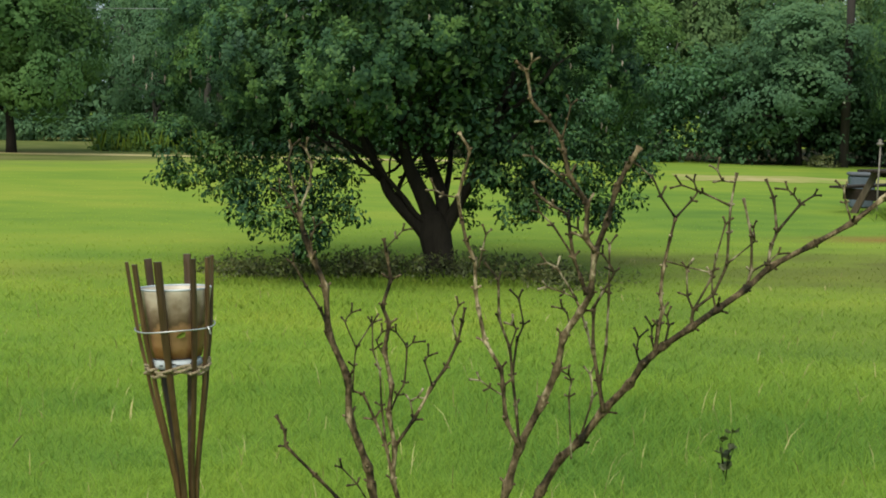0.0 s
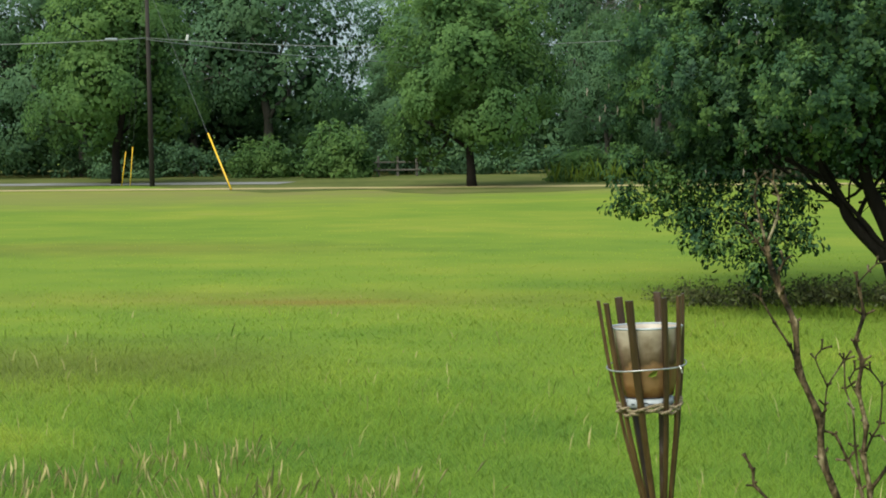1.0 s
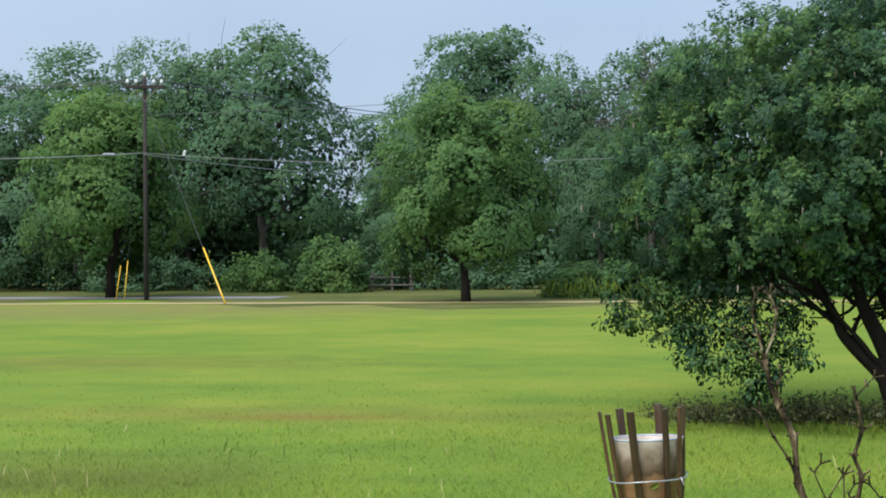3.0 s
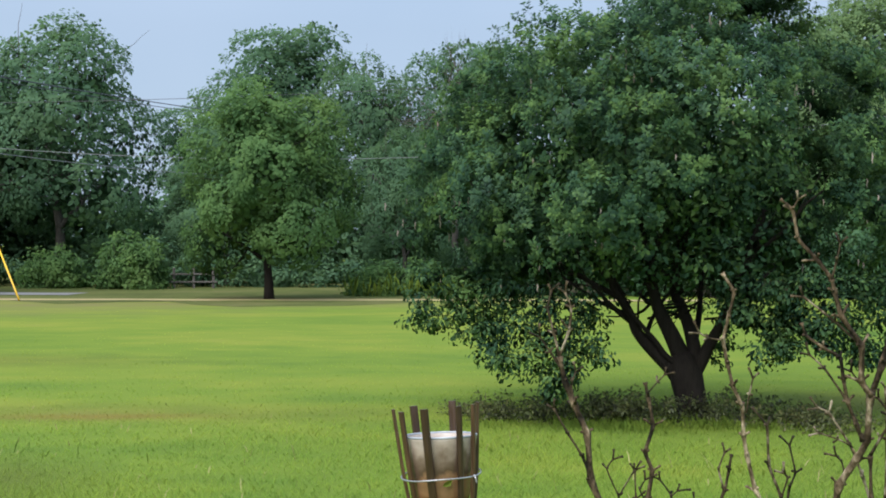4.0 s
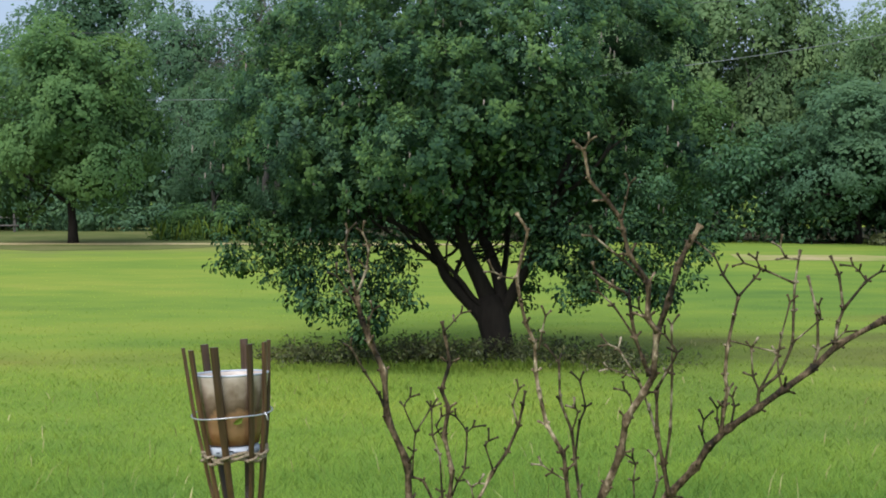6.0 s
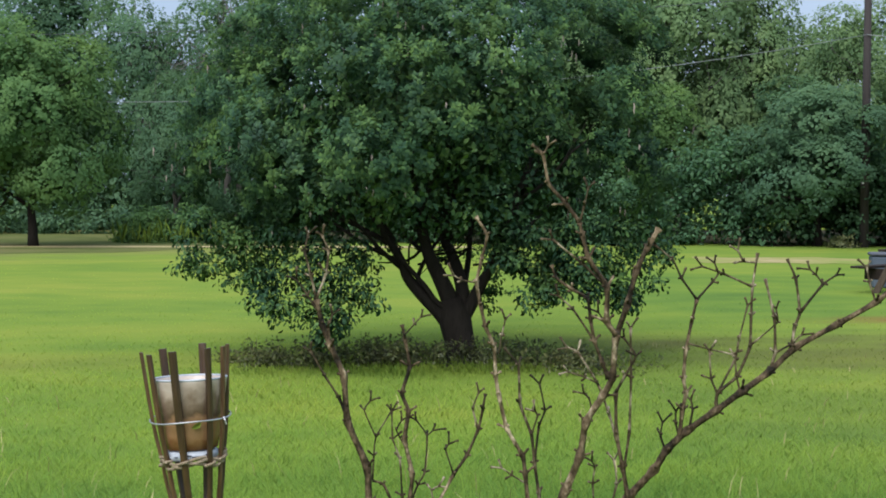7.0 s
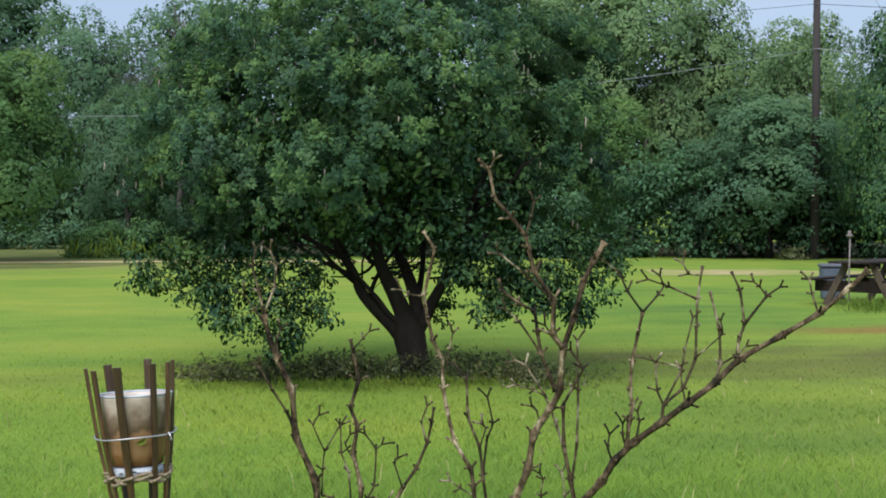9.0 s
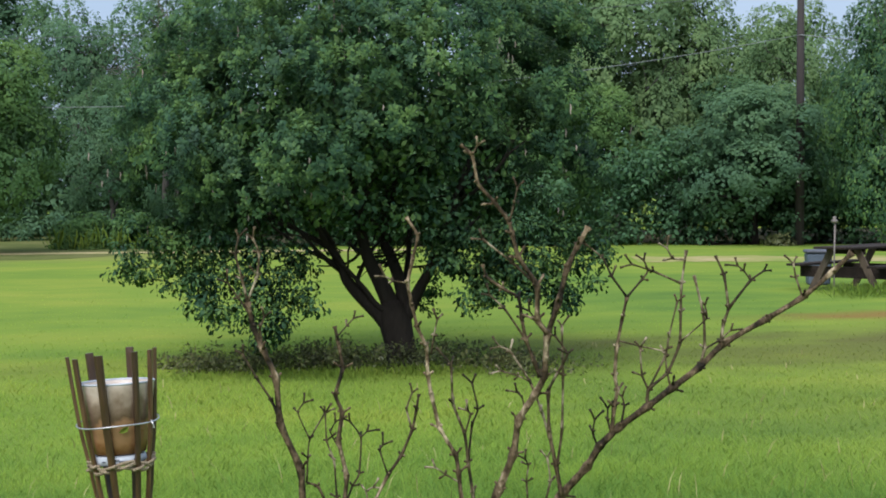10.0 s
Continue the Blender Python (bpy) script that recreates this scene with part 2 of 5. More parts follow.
M = dict(
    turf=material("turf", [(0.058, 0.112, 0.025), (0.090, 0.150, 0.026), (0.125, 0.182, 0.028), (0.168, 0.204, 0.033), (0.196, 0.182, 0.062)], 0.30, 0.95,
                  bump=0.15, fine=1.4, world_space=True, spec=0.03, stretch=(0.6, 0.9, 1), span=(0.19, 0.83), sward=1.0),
    # dry olive grass; the shade under the trees is put into its colour
    verge=material("shaded_verge_turf", [(0.05, 0.065, 0.02), (0.085, 0.10, 0.03), (0.13, 0.12, 0.05)], 0.3, 0.95,
                   bump=0.5, fine=2.0, world_space=True, spec=0.05),
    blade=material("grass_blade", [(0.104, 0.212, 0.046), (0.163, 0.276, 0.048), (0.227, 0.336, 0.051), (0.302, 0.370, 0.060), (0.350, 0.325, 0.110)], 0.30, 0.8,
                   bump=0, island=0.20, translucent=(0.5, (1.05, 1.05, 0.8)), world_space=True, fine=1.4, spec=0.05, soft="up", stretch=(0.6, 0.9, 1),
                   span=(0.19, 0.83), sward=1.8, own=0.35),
    straw=material("dry_grass", [(0.22, 0.21, 0.075), (0.38, 0.34, 0.16)], 2.0, 0.8, bump=0, island=0.3, spec=0.2),
    dirt=material("bare_earth", [(0.20, 0.20, 0.07), (0.33, 0.26, 0.14), (0.20, 0.25, 0.06)], 0.8, 0.95, bump=0.6, fine=12, world_space=True, spec=0.1),
    worn=material("worn_grass", [(0.14, 0.20, 0.04), (0.22, 0.21, 0.075), (0.33, 0.26, 0.15)], 0.5, 0.95, bump=0.5, fine=3, world_space=True, spec=0.05),
    asphalt=material("asphalt", [(0.13, 0.13, 0.13), (0.2, 0.2, 0.2)], 1.0, 0.9, bump=0.4, fine=40, world_space=True),
    laurel=material("laurel_leaf", [(0.022, 0.056, 0.035), (0.046, 0.102, 0.045), (0.108, 0.188, 0.056)], 2.2, 0.5, bump=0,
                    island=0.14, translucent=(0.26, (1.2, 1.5, 0.6)), fine=7.0, spec=0.09, soft="puff", span=(0.37, 0.63), own=0.25),
    pod=material("dry_pod", [(0.16, 0.13, 0.10), (0.30, 0.26, 0.22)], 5, 0.8, bump=0, island=0.3),
    # oak to broad leaf: extra blue in the greens paints the haze over distance
    oak=material("oak_leaf", [(0.060, 0.121, 0.075), (0.078, 0.149, 0.081), (0.105, 0.180, 0.088)], 0.35, 0.6, bump=0,
                 island=0.07, translucent=LEAFY, fine=1.4, spec=0.05, soft="puff", span=(0.32, 0.68), own=0.15),
    pecan=material("pecan_leaf", [(0.060, 0.126, 0.052), (0.094, 0.174, 0.060), (0.143, 0.230, 0.072)], 0.35, 0.6, bump=0,
                   island=0.07, translucent=LEAFY, fine=1.4, spec=0.05, soft="puff", span=(0.32, 0.68), own=0.15),
    ash=material("ash_leaf", [(0.082, 0.148, 0.072), (0.122, 0.196, 0.088), (0.168, 0.246, 0.102)], 0.35, 0.6, bump=0,
                 island=0.07, translucent=LEAFY, fine=1.4, spec=0.05, soft="puff", span=(0.32, 0.68), own=0.15),
    sumac=material("broad_leaf", [(0.044, 0.104, 0.056), (0.064, 0.138, 0.066), (0.096, 0.176, 0.080)], 0.5, 0.55, bump=0,
                   island=0.2, translucent=LEAFY, fine=1.4, spec=0.15, soft="puff"),
    # very dark olive-brown ground for the strip under the woods
    wood_ground=material("dark_woodland_ground", [(0.03, 0.035, 0.016), (0.06, 0.05, 0.03)], 0.8, 0.95, bump=0.5, fine=6, world_space=True, spec=0.05),
    weed=material("weed_leaf", [(0.040, 0.050, 0.014), (0.068, 0.090, 0.022), (0.120, 0.125, 0.040)], 1.0, 0.6, bump=0,
                  island=0.3, translucent=(0.25, (1.2, 1.4, 0.6)), fine=5, soft="puff"),
    bark=material("dark_bark", [(0.011, 0.0095, 0.008), (0.026, 0.022, 0.018)], 6, 0.95, bump=0.8, fine=40, stretch=(1, 1, 0.25), spec=0.12),
    grey_bark=material("grey_bark", [(0.05, 0.045, 0.038), (0.12, 0.11, 0.095)], 3, 0.9, bump=0.8, fine=20, stretch=(1, 1, 0.25)),
    twig=material("twig_bark", [(0.010, 0.008, 0.004), (0.042, 0.029, 0.015), (0.115, 0.084, 0.046), (0.33, 0.27, 0.17)], 40, 0.75, bump=0.6, fine=120,
                  stretch=(1, 1, 0.5), obj_random=0.10, span=(0.34, 0.66), spec=0.15),
    young_twig=material("young_twig_bark", [(0.010, 0.009, 0.005), (0.026, 0.020, 0.010), (0.062, 0.046, 0.023), (0.27, 0.23, 0.15)], 40, 0.75, bump=0.5, fine=120,
                        stretch=(1, 1, 0.5), obj_random=0.14, span=(0.34, 0.66), spec=0.15),
    bamboo=material("bamboo_stained", [(0.015, 0.008, 0.0045), (0.050, 0.026, 0.011), (0.125, 0.068, 0.029)], 14, 0.42, bump=0.25, fine=160,
                    stretch=(1, 1, 0.12), obj_random=0.15),
    wire=material("galvanised_wire", [(0.280, 0.280, 0.288), (0.480, 0.480, 0.496)], 60, 0.4, 0.8, bump=0.1, fine=400),
    twine=material("jute_twine", [(0.16, 0.12, 0.07), (0.36, 0.29, 0.19)], 60, 0.9, bump=0.6, fine=400),
    pole=material("creosote_pole", [(0.010, 0.008, 0.008), (0.022, 0.017, 0.015), (0.04, 0.033, 0.03)], 1.5, 0.85, bump=0.5, fine=14, stretch=(1, 1, 0.1)),
    cable=material("cable", [(0.120, 0.135, 0.135), (0.225, 0.247, 0.247)], 2, 0.5, 0.3, bump=0),
    dark_cable=material("dark_cable", [(0.03, 0.035, 0.04), (0.06, 0.065, 0.07)], 2, 0.5, bump=0),
    porcelain=material("porcelain", [(0.4, 0.42, 0.42), (0.6, 0.6, 0.6)], 8, 0.3, bump=0),
    yellow=material("yellow_plastic", [(0.62, 0.36, 0.015), (0.8, 0.5, 0.02)], 2, 0.5, bump=0.05),
    timber=material("weathered_timber", [(0.010, 0.0075, 0.006), (0.020, 0.015, 0.012), (0.038, 0.029, 0.022)], 4, 0.9, bump=0.5, fine=50, stretch=(0.15, 1, 1), obj_random=0.12, spec=0.15),
    worn_timber=material("sun_worn_timber", [(0.045, 0.034, 0.024), (0.085, 0.066, 0.048), (0.13, 0.105, 0.08)], 4, 0.9, bump=0.5, fine=50, stretch=(1, 1, 0.15), obj_random=0.12, spec=0.15),
    tub=material("blue_grey_tub", [(0.045, 0.064, 0.086), (0.07, 0.092, 0.118)], 5, 0.6, bump=0.05),
    tub_lid=material("dark_lid", [(0.03, 0.035, 0.045), (0.06, 0.065, 0.08)], 5, 0.6, bump=0.05),
    iron=material("rusty_iron", [(0.10, 0.085, 0.075), (0.22, 0.2, 0.18)], 20, 0.7, 0.4, bump=0.3, fine=120),
    tag=material("aluminium_tag", [(0.6, 0.58, 0.55), (0.75, 0.75, 0.72)], 10, 0.4, 0.3, bump=0),
    zinc=material("dull_zinc", [(0.20, 0.23, 0.25), (0.32, 0.35, 0.37)], 10, 0.45, 0.5, bump=0.1),
    pale=material("pale_enamel", [(0.20, 0.23, 0.26), (0.44, 0.47, 0.50)], 60, 0.35, bump=0.05),
)


# ---------------------------------------------------------------- mesh helpers
def obj(name, mesh, mat, parent=None, label="", smooth=True):
    ob = new(name, mesh)
    mesh.materials.append(mat)
    if smooth and len(mesh.polygons):
        mesh.polygons.foreach_set("use_smooth", [True] * len(mesh.polygons))
    if parent:
        ob.parent = parent
    if label:
        tagged(ob, label)
    return ob


def part(name, bm, mat, parent=None, label="", smooth=False):
    me = bpy.data.meshes.new(name)
    bm.to_mesh(me)
    bm.free()
    return obj(name, me, mat, parent, label, smooth)


def thing(name, at=(0, 0, 0), heading=0.0, label="", category="", group="", kind=""):
    e = new(name)
    e.empty_display_size = 0.2
    e.matrix_world = pose(*at, 0, 0, heading)
    return tagged(e, label, category, group, kind)


def tube(bm, pts, radii, sides=8, closed=False):
    """A tapered tube along pts, joined to bm."""
    pts = [Vector(p) for p in pts]
    n = len(pts)
    rings = []
    side = None
    for i, p in enumerate(pts):
        if closed:
            d = pts[(i + 1) % n] - pts[i - 1]
        else:
            d = pts[min(i + 1, n - 1)] - pts[max(i - 1, 0)]
        d.normalize()
        if side is None:
            side = d.orthogonal().normalized()
        side = (side - d * side.dot(d)).normalized()
        up = d.cross(side)
        r = radii[i] if hasattr(radii, "__len__") else radii
        rings.append([bm.verts.new(p + (side * math.cos(a) + up * math.sin(a)) * r)
                      for a in (2 * math.pi * k / sides for k in range(sides))])
    for i in range(n if closed else n - 1):
        a, b = rings[i], rings[(i + 1) % n]
        for k in range(sides):
            bm.faces.new((a[k], a[(k + 1) % sides], b[(k + 1) % sides], b[k]))
    if not closed:
        bm.faces.new(rings[0][::-1])
        bm.faces.new(rings[-1])
    return bm


def box(bm, size, at=(0, 0, 0), turn=(0, 0, 0), bevel=0.0):
    """A bevelled block, centred at 'at'."""
    m = pose(*at, *turn)
    r = bmesh.ops.create_cube(bm, size=1.0)
    vs = r["verts"]
    bmesh.ops.scale(bm, vec=size, verts=vs)
    if bevel:
        es = list({e for v in vs for e in v.link_edges})
        r = bmesh.ops.bevel(bm, geom=es, offset=bevel, segments=1, affect="EDGES")
        vs = list({v for f in r["faces"] for v in f.verts} | {v for v in vs if v.is_valid})
    bmesh.ops.transform(bm, matrix=m, verts=vs)
    return bm


def lathe(bm, profile, steps=32, cap=True):
    """profile: (radius, z) from bottom to top."""
    rings = [[bm.verts.new((r * math.cos(a), r * math.sin(a), z)) for a in (2 * math.pi * k / steps for k in range(steps))]
             for r, z in profile]
    for a, b in zip(rings, rings[1:]):
        for k in range(steps):
            bm.faces.new((a[k], a[(k + 1) % steps], b[(k + 1) % steps], b[k]))
    if cap:
        bm.faces.new(rings[0][::-1])
        bm.faces.new(rings[-1])
    return bm


def smooth_line(pts, per=4):
    """Catmull-Rom through pts."""
    p = [Vector(q) for q in pts]
    p = [p[0] * 2 - p[1]] + p + [p[-1] * 2 - p[-2]]
    out = []
    for i in range(1, len(p) - 2):
        for k in range(per):
            t = k / per
            a, b, c, d = p[i - 1], p[i], p[i + 1], p[i + 2]
            out.append(0.5 * ((2 * b) + (c - a) * t + (2 * a - 5 * b + 4 * c - d) * t * t + (3 * b - a - 3 * c + d) * t ** 3))
    return out + [p[-2]]


def unit(v):
    return v / np.maximum(np.linalg.norm(v, axis=-1, keepdims=True), 1e-9)


def leaf_mesh(name, centre, aim, length, width, rng, puff=None, fold=0.25, face_up=0.6, simple=False, settle=0.75):
    """Many folded six-cornered leaves in one mesh: centre is the stalk end, aim the way to the tip."""
    n = len(centre)
    aim = unit(aim)
    up = unit(rng.normal(size=(n, 3)) + np.array([0, 0, face_up * 2]))
    if puff is not None and settle:
        # blades turn their faces to the outside of the mass
        out = unit(puff)
        aim = unit(aim - settle * (aim * out).sum(1)[:, None] * out)
        up = unit(out * 1.5 + rng.normal(size=(n, 3)) * 0.45)
    side = unit(np.cross(aim, up))
    nor = np.cross(side, aim)
    L, W = length[:, None], width[:, None]
    if simple:
        v = np.stack([centre, centre + aim * L * 0.5 + side * W * 0.5 + nor * W * 0.2, centre + aim * L,
                      centre + aim * L * 0.5 - side * W * 0.5 + nor * W * 0.2], 1)
        quads = (np.arange(n) * 4)[:, None] + np.array([0, 1, 2, 3])
        return leaf_data(name, v, quads, aim if puff is None else puff)
    v = np.empty((n, 6, 3))
    v[:, 0] = centre
    v[:, 3] = centre + aim * L - nor * L * 0.12
    for k, (s, f, w) in enumerate(((1, 0.3, 0.8), (1, 0.68, 1.0), (-1, 0.68, 1.0), (-1, 0.3, 0.8))):
        idx = (1, 2, 4, 5)[k]
        v[:, idx] = centre + aim * L * f + side * W * 0.5 * w * s + nor * W * fold * w
    base = (np.arange(n) * 6)[:, None]
    quads = np.concatenate([base + np.array([0, 1, 2, 3]), base + np.array([0, 3, 4, 5])], 1).reshape(-1, 4)
    return leaf_data(name, v, quads, aim if puff is None else puff)


def leaf_data(name, v, quads, out):
    """The mesh of those leaves, with the way to the outside of the mass kept on it."""
    n, c = v.shape[:2]
    me = bpy.data.meshes.new(name)
    me.vertices.add(n * c)
    me.vertices.foreach_set("co", v.reshape(-1).astype(np.float32))
    me.loops.add(quads.size)
    me.loops.foreach_set("vertex_index", quads.reshape(-1).astype(np.int32))
    me.polygons.add(len(quads))
    me.polygons.foreach_set("loop_start", np.arange(0, quads.size, 4, dtype=np.int32))
    me.update(calc_edges=True)
    out = np.repeat(unit(out), c, 0)
    me.attributes.new("puff", "FLOAT_VECTOR", "POINT").data.foreach_set("vector", out.reshape(-1).astype(np.float32))
    return me


def clump_leaves(rng, clumps, radius, per, length, droop=0.0):
    """Leaves about clump centres: stalk ends and aims."""
    n = len(clumps) * per
    c = np.repeat(clumps, per, 0)
    off = unit(rng.normal(size=(n, 3))) * (rng.random((n, 1)) ** 0.45)
    r = np.repeat(radius if hasattr(radius, "__len__") else np.full(len(clumps), radius), per)[:, None]
    pos = c + off * r * np.array([1, 1, 0.75])
    aim = off + rng.normal(size=(n, 3)) * 0.5 + np.array([0, 0, -droop])
    ln = length * (0.6 + 0.7 * rng.random(n))
    return pos, aim, ln, off


# ---------------------------------------------------------------- ground
bm = bmesh.new()
R = [0, 3, 6, 10, 16, 24, 34, 46, 60, 90, 150, 300, 700, 1500, 3000]
N = 48
prev = None
for r in R:
    ring = [bm.verts.new((r * math.cos(2 * math.pi * k / N), r * math.sin(2 * math.pi * k / N), 0)) for k in range(N if r else 1)]
    if prev:
        for k in range(N):
            if len(prev) == 1:
                bm.faces.new((prev[0], ring[k], ring[(k + 1) % N]))
            else:
                bm.faces.new((prev[k], ring[k], ring[(k + 1) % N], prev[(k + 1) % N]))
    prev = ring
ground = part("ground", bm, M["turf"], smooth=True)
tagged(ground, "wide flat meadow of bright green and yellowish grass", "meadow", kind="structure")


def strip(name, mat, a, b, width, label, cat, z=0.006, seed=1, n=60):
    """A flat strip of bare ground with ragged edges from a to b."""
    rng = np.random.default_rng(seed)
    a, b = Vector((*a, 0)), Vector((*b, 0))
    d = (b - a).normalized()
    s = Vector((-d.y, d.x, 0))
    bm = bmesh.new()
    rows = []
    for k in range(n + 1):
        p = a.lerp(b, k / n)
        w = [width * (0.5 + 0.25 * noise.noise((k * 0.35, seed * 7.1 + q * 13.7, 0))) for q in (0, 1)]
        rows.append((bm.verts.new(p + s * w[0] + Vector((0, 0, z))), bm.verts.new(p - s * w[1] + Vector((0, 0, z)))))
    for p, q in zip(rows, rows[1:]):
        bm.faces.new((p[0], p[1], q[1], q[0]))
    ob = part(name, bm, mat)
    return tagged(ob, label, cat, kind="structure")


strip("verge", M["verge"], (-75, 62.5), (6, 58.5), 30.0, "olive grass verge beyond the meadow, darkened for the trees' shade", "verge", seed=9)
strip("dirt_track", M["dirt"], (-40, 44.2), (9, 43.4), 1.3, "pale bare earth track along the far edge of the meadow", "track", z=0.012, seed=2)
strip("woodland_floor", M["wood_ground"], (3, 60.5), (50, 50.0), 23.0, "dark ground under the woods", "woodland floor", seed=14)
strip("road", M["asphalt"], (-70, 53.5), (-11, 48.6), 2.4, "narrow grey road beyond the meadow", "road", z=0.018, seed=3)
strip("dirt_patch", M["worn"], (13.2, 35.2), (32, 29.5), 3.4, "bare sandy earth strip behind the picnic table", "earth", seed=5)


def blades(name, rng, fan, round_, near, far, scale, mat, label, droop=1.25):
    """Grass blades, thinning out with distance: most in the open meadow before the house, some all round it."""
    r = np.exp(rng.uniform(math.log(near), math.log(far), fan))
    r = r[rng.random(fan) < np.interp(r, [1.5, 3, 5.5, 10, 13, 18, 26, 40], [0.0, 0.12, 1.0, 0.9, 0.5, 0.2, 0.07, 0.03])]
    fan = len(r)
    a = np.radians(rng.uniform(-28, 38, fan) + rng.normal(size=fan) * 5)
    r2 = 14 * np.sqrt(rng.random(round_)) + 0.3
    r, a = np.concatenate([r, r2]), np.concatenate([a, rng.uniform(-math.pi, math.pi, round_)])
    n = len(r)
    P = np.stack([r * np.sin(a), r * np.cos(a), np.zeros(n)], 1)
    patch = np.sin(P[:, 0] * 1.1 + 1.7 * np.sin(P[:, 1] * 0.6)) + np.sin(P[:, 1] * 1.7 + P[:, 0] * 0.5)
    Hh = scale * np.interp(r, [4, 7, 10, 14, 20, 40], [0.105, 0.085, 0.056, 0.030, 0.016, 0.012]) * (0.5 + 0.8 * rng.random(n)) * (1 + 0.2 * patch)
    Wd = np.clip(0.0006 * r, 0.0030, 0.012) * (0.7 + 0.6 * rng.random(n))
    a = rng.random(n) * 2 * np.pi
    lean = np.stack([np.cos(a), np.sin(a), np.zeros(n)], 1) * (Hh * droop * (0.5 + 1.2 * rng.random(n)))[:, None]
    b = a + np.pi / 2 + rng.normal(size=n) * 0.5
    s = np.stack([np.cos(b), np.sin(b), np.zeros(n)], 1) * (Wd * 0.5)[:, None]
    v = np.empty((n, 5, 3))
    up = np.array([0, 0, 1.0])
    v[:, 0], v[:, 1] = P - s, P + s
    mid = P + lean * 0.4 + up * (Hh * 0.6)[:, None]
    v[:, 2], v[:, 3] = mid + s * 0.8, mid - s * 0.8
    v[:, 4] = P + lean + up * (Hh * 0.95)[:, None]
    base = (np.arange(n) * 5)[:, None]
    me = bpy.data.meshes.new(name)
    me.vertices.add(n * 5)
    me.vertices.foreach_set("co", v.reshape(-1).astype(np.float32))
    loops = (base + np.array([0, 1, 2, 3, 3, 2, 4])).reshape(-1)
    me.loops.add(len(loops))
    me.loops.foreach_set("vertex_index", loops.astype(np.int32))
    me.polygons.add(n * 2)
    starts = (np.arange(n) * 7)[:, None] + np.array([0, 4])
    me.polygons.foreach_set("loop_start", starts.reshape(-1).astype(np.int32))
    me.update(calc_edges=True)
    ob = obj(name, me, mat)
    return tagged(ob, label, "grass", kind="stuff")


blades("meadow_grass", np.random.default_rng(11), 400000, 26000, 1.5, 40, 0.9, M["blade"], "long uneven green meadow grass with yellowish tips")
blades("grass_stalks", np.random.default_rng(12), 1100, 60, 4.5, 16, 1.7, M["straw"], "thin pale dry grass stalks standing above the meadow", droop=0.5)


def tufts(name, seed, spots, count, height, width, mat, label, spread=0.22, droop=0.5):
    """Grass in separate tufts: spots of (x, y, size)."""
    rng = np.random.default_rng(seed)
    c, a, ln = [], [], []
    for x, y, s in spots:
        q = rng.normal(size=(count, 2)) * spread * s
        c.append(np.column_stack([x + q[:, 0], y + q[:, 1], np.zeros(count)]))
        a.append(np.column_stack([q / (spread * s) * 0.25 + rng.normal(size=(count, 2)) * droop * 0.4, np.ones(count)]))
        ln.append(height * s * (0.5 + 0.6 * rng.random(count)))
    c, a, ln = np.concatenate(c), np.concatenate(a), np.concatenate(ln)
    ob = obj(name, leaf_mesh(name, c, a, ln, np.full(len(ln), width), rng, np.tile((0.0, 0.0, 1.0), (len(ln), 1)), face_up=0.0, settle=0.0), mat)
    return tagged(ob, label, "grass", kind="stuff")


rng = np.random.default_rng(14)
tufts("dry_grass_tufts", 15, [(-2.15 + 0.4 * k * 0.55 + 0.1 * rng.normal(), 6.3 + 0.25 * rng.normal(), 0.7 + 0.4 * rng.random()) for k in range(-3, 6)],
      46, 0.15, 0.0030, M["straw"], "pale dry grass tufts in the lawn")
tufts("seeding_weeds", 17, [(-4.6 + 0.33 * k + 0.1 * rng.normal(), 11.2 + 0.5 * rng.normal(), 0.8 + 0.4 * rng.random()) for k in range(9)],
      5, 0.115, 0.0010, M["blade"], "thin green seeding weed stalks standing in the lawn", spread=0.3, droop=0.4)


tufts("long_grass", 18, [(13.2 + 0.839 * u + 0.2 * rng.normal(), 21.9 + 0.545 * u + 0.2 * rng.normal(), 0.8 + 0.4 * rng.random()) for u in np.linspace(-1.7, 1.4, 16)],
      46, 0.22, 0.008, M["blade"], "long unmown green grass round the picnic table", spread=0.26, droop=1.2)
tufts("shade_grass", 19, [(2.3 + 0.85 * rng.normal(), 13.02 + 0.16 * rng.normal(), 0.7 + 0.6 * rng.random()) for k in range(46)],
      34, 0.085, 0.005, M["blade"], "uneven grass growing into the weeds under the laurel", spread=0.16, droop=0.8)


# ---------------------------------------------------------------- trees
def limb(bm, rng, start, way, length, r0, depth, wander=0.18, sides=7, tips=None):
    """A wandering tapered limb with side limbs; collects its tips."""
    pts, rad = [Vector(start)], [r0]
    d = Vector(way).normalized()
    steps = 5
    for k in range(steps):
        d = (d + Vector(rng.normal(size=3)) * wander + Vector((0, 0, 0.05))).normalized()
        pts.append(pts[-1] + d * (length / steps))
        rad.append(r0 * (1 - 0.7 * (k + 1) / steps))
    tube(bm, pts, rad, sides)
    if tips is not None:
        tips += pts[2:]
    if depth:
        for k in range(2, steps + 1):
            w = (d + Vector(rng.normal(size=3)) * 0.8).normalized()
            limb(bm, rng, pts[k], w, length * 0.6, rad[k] * 0.75, depth - 1, wander, max(4, sides - 2), tips)


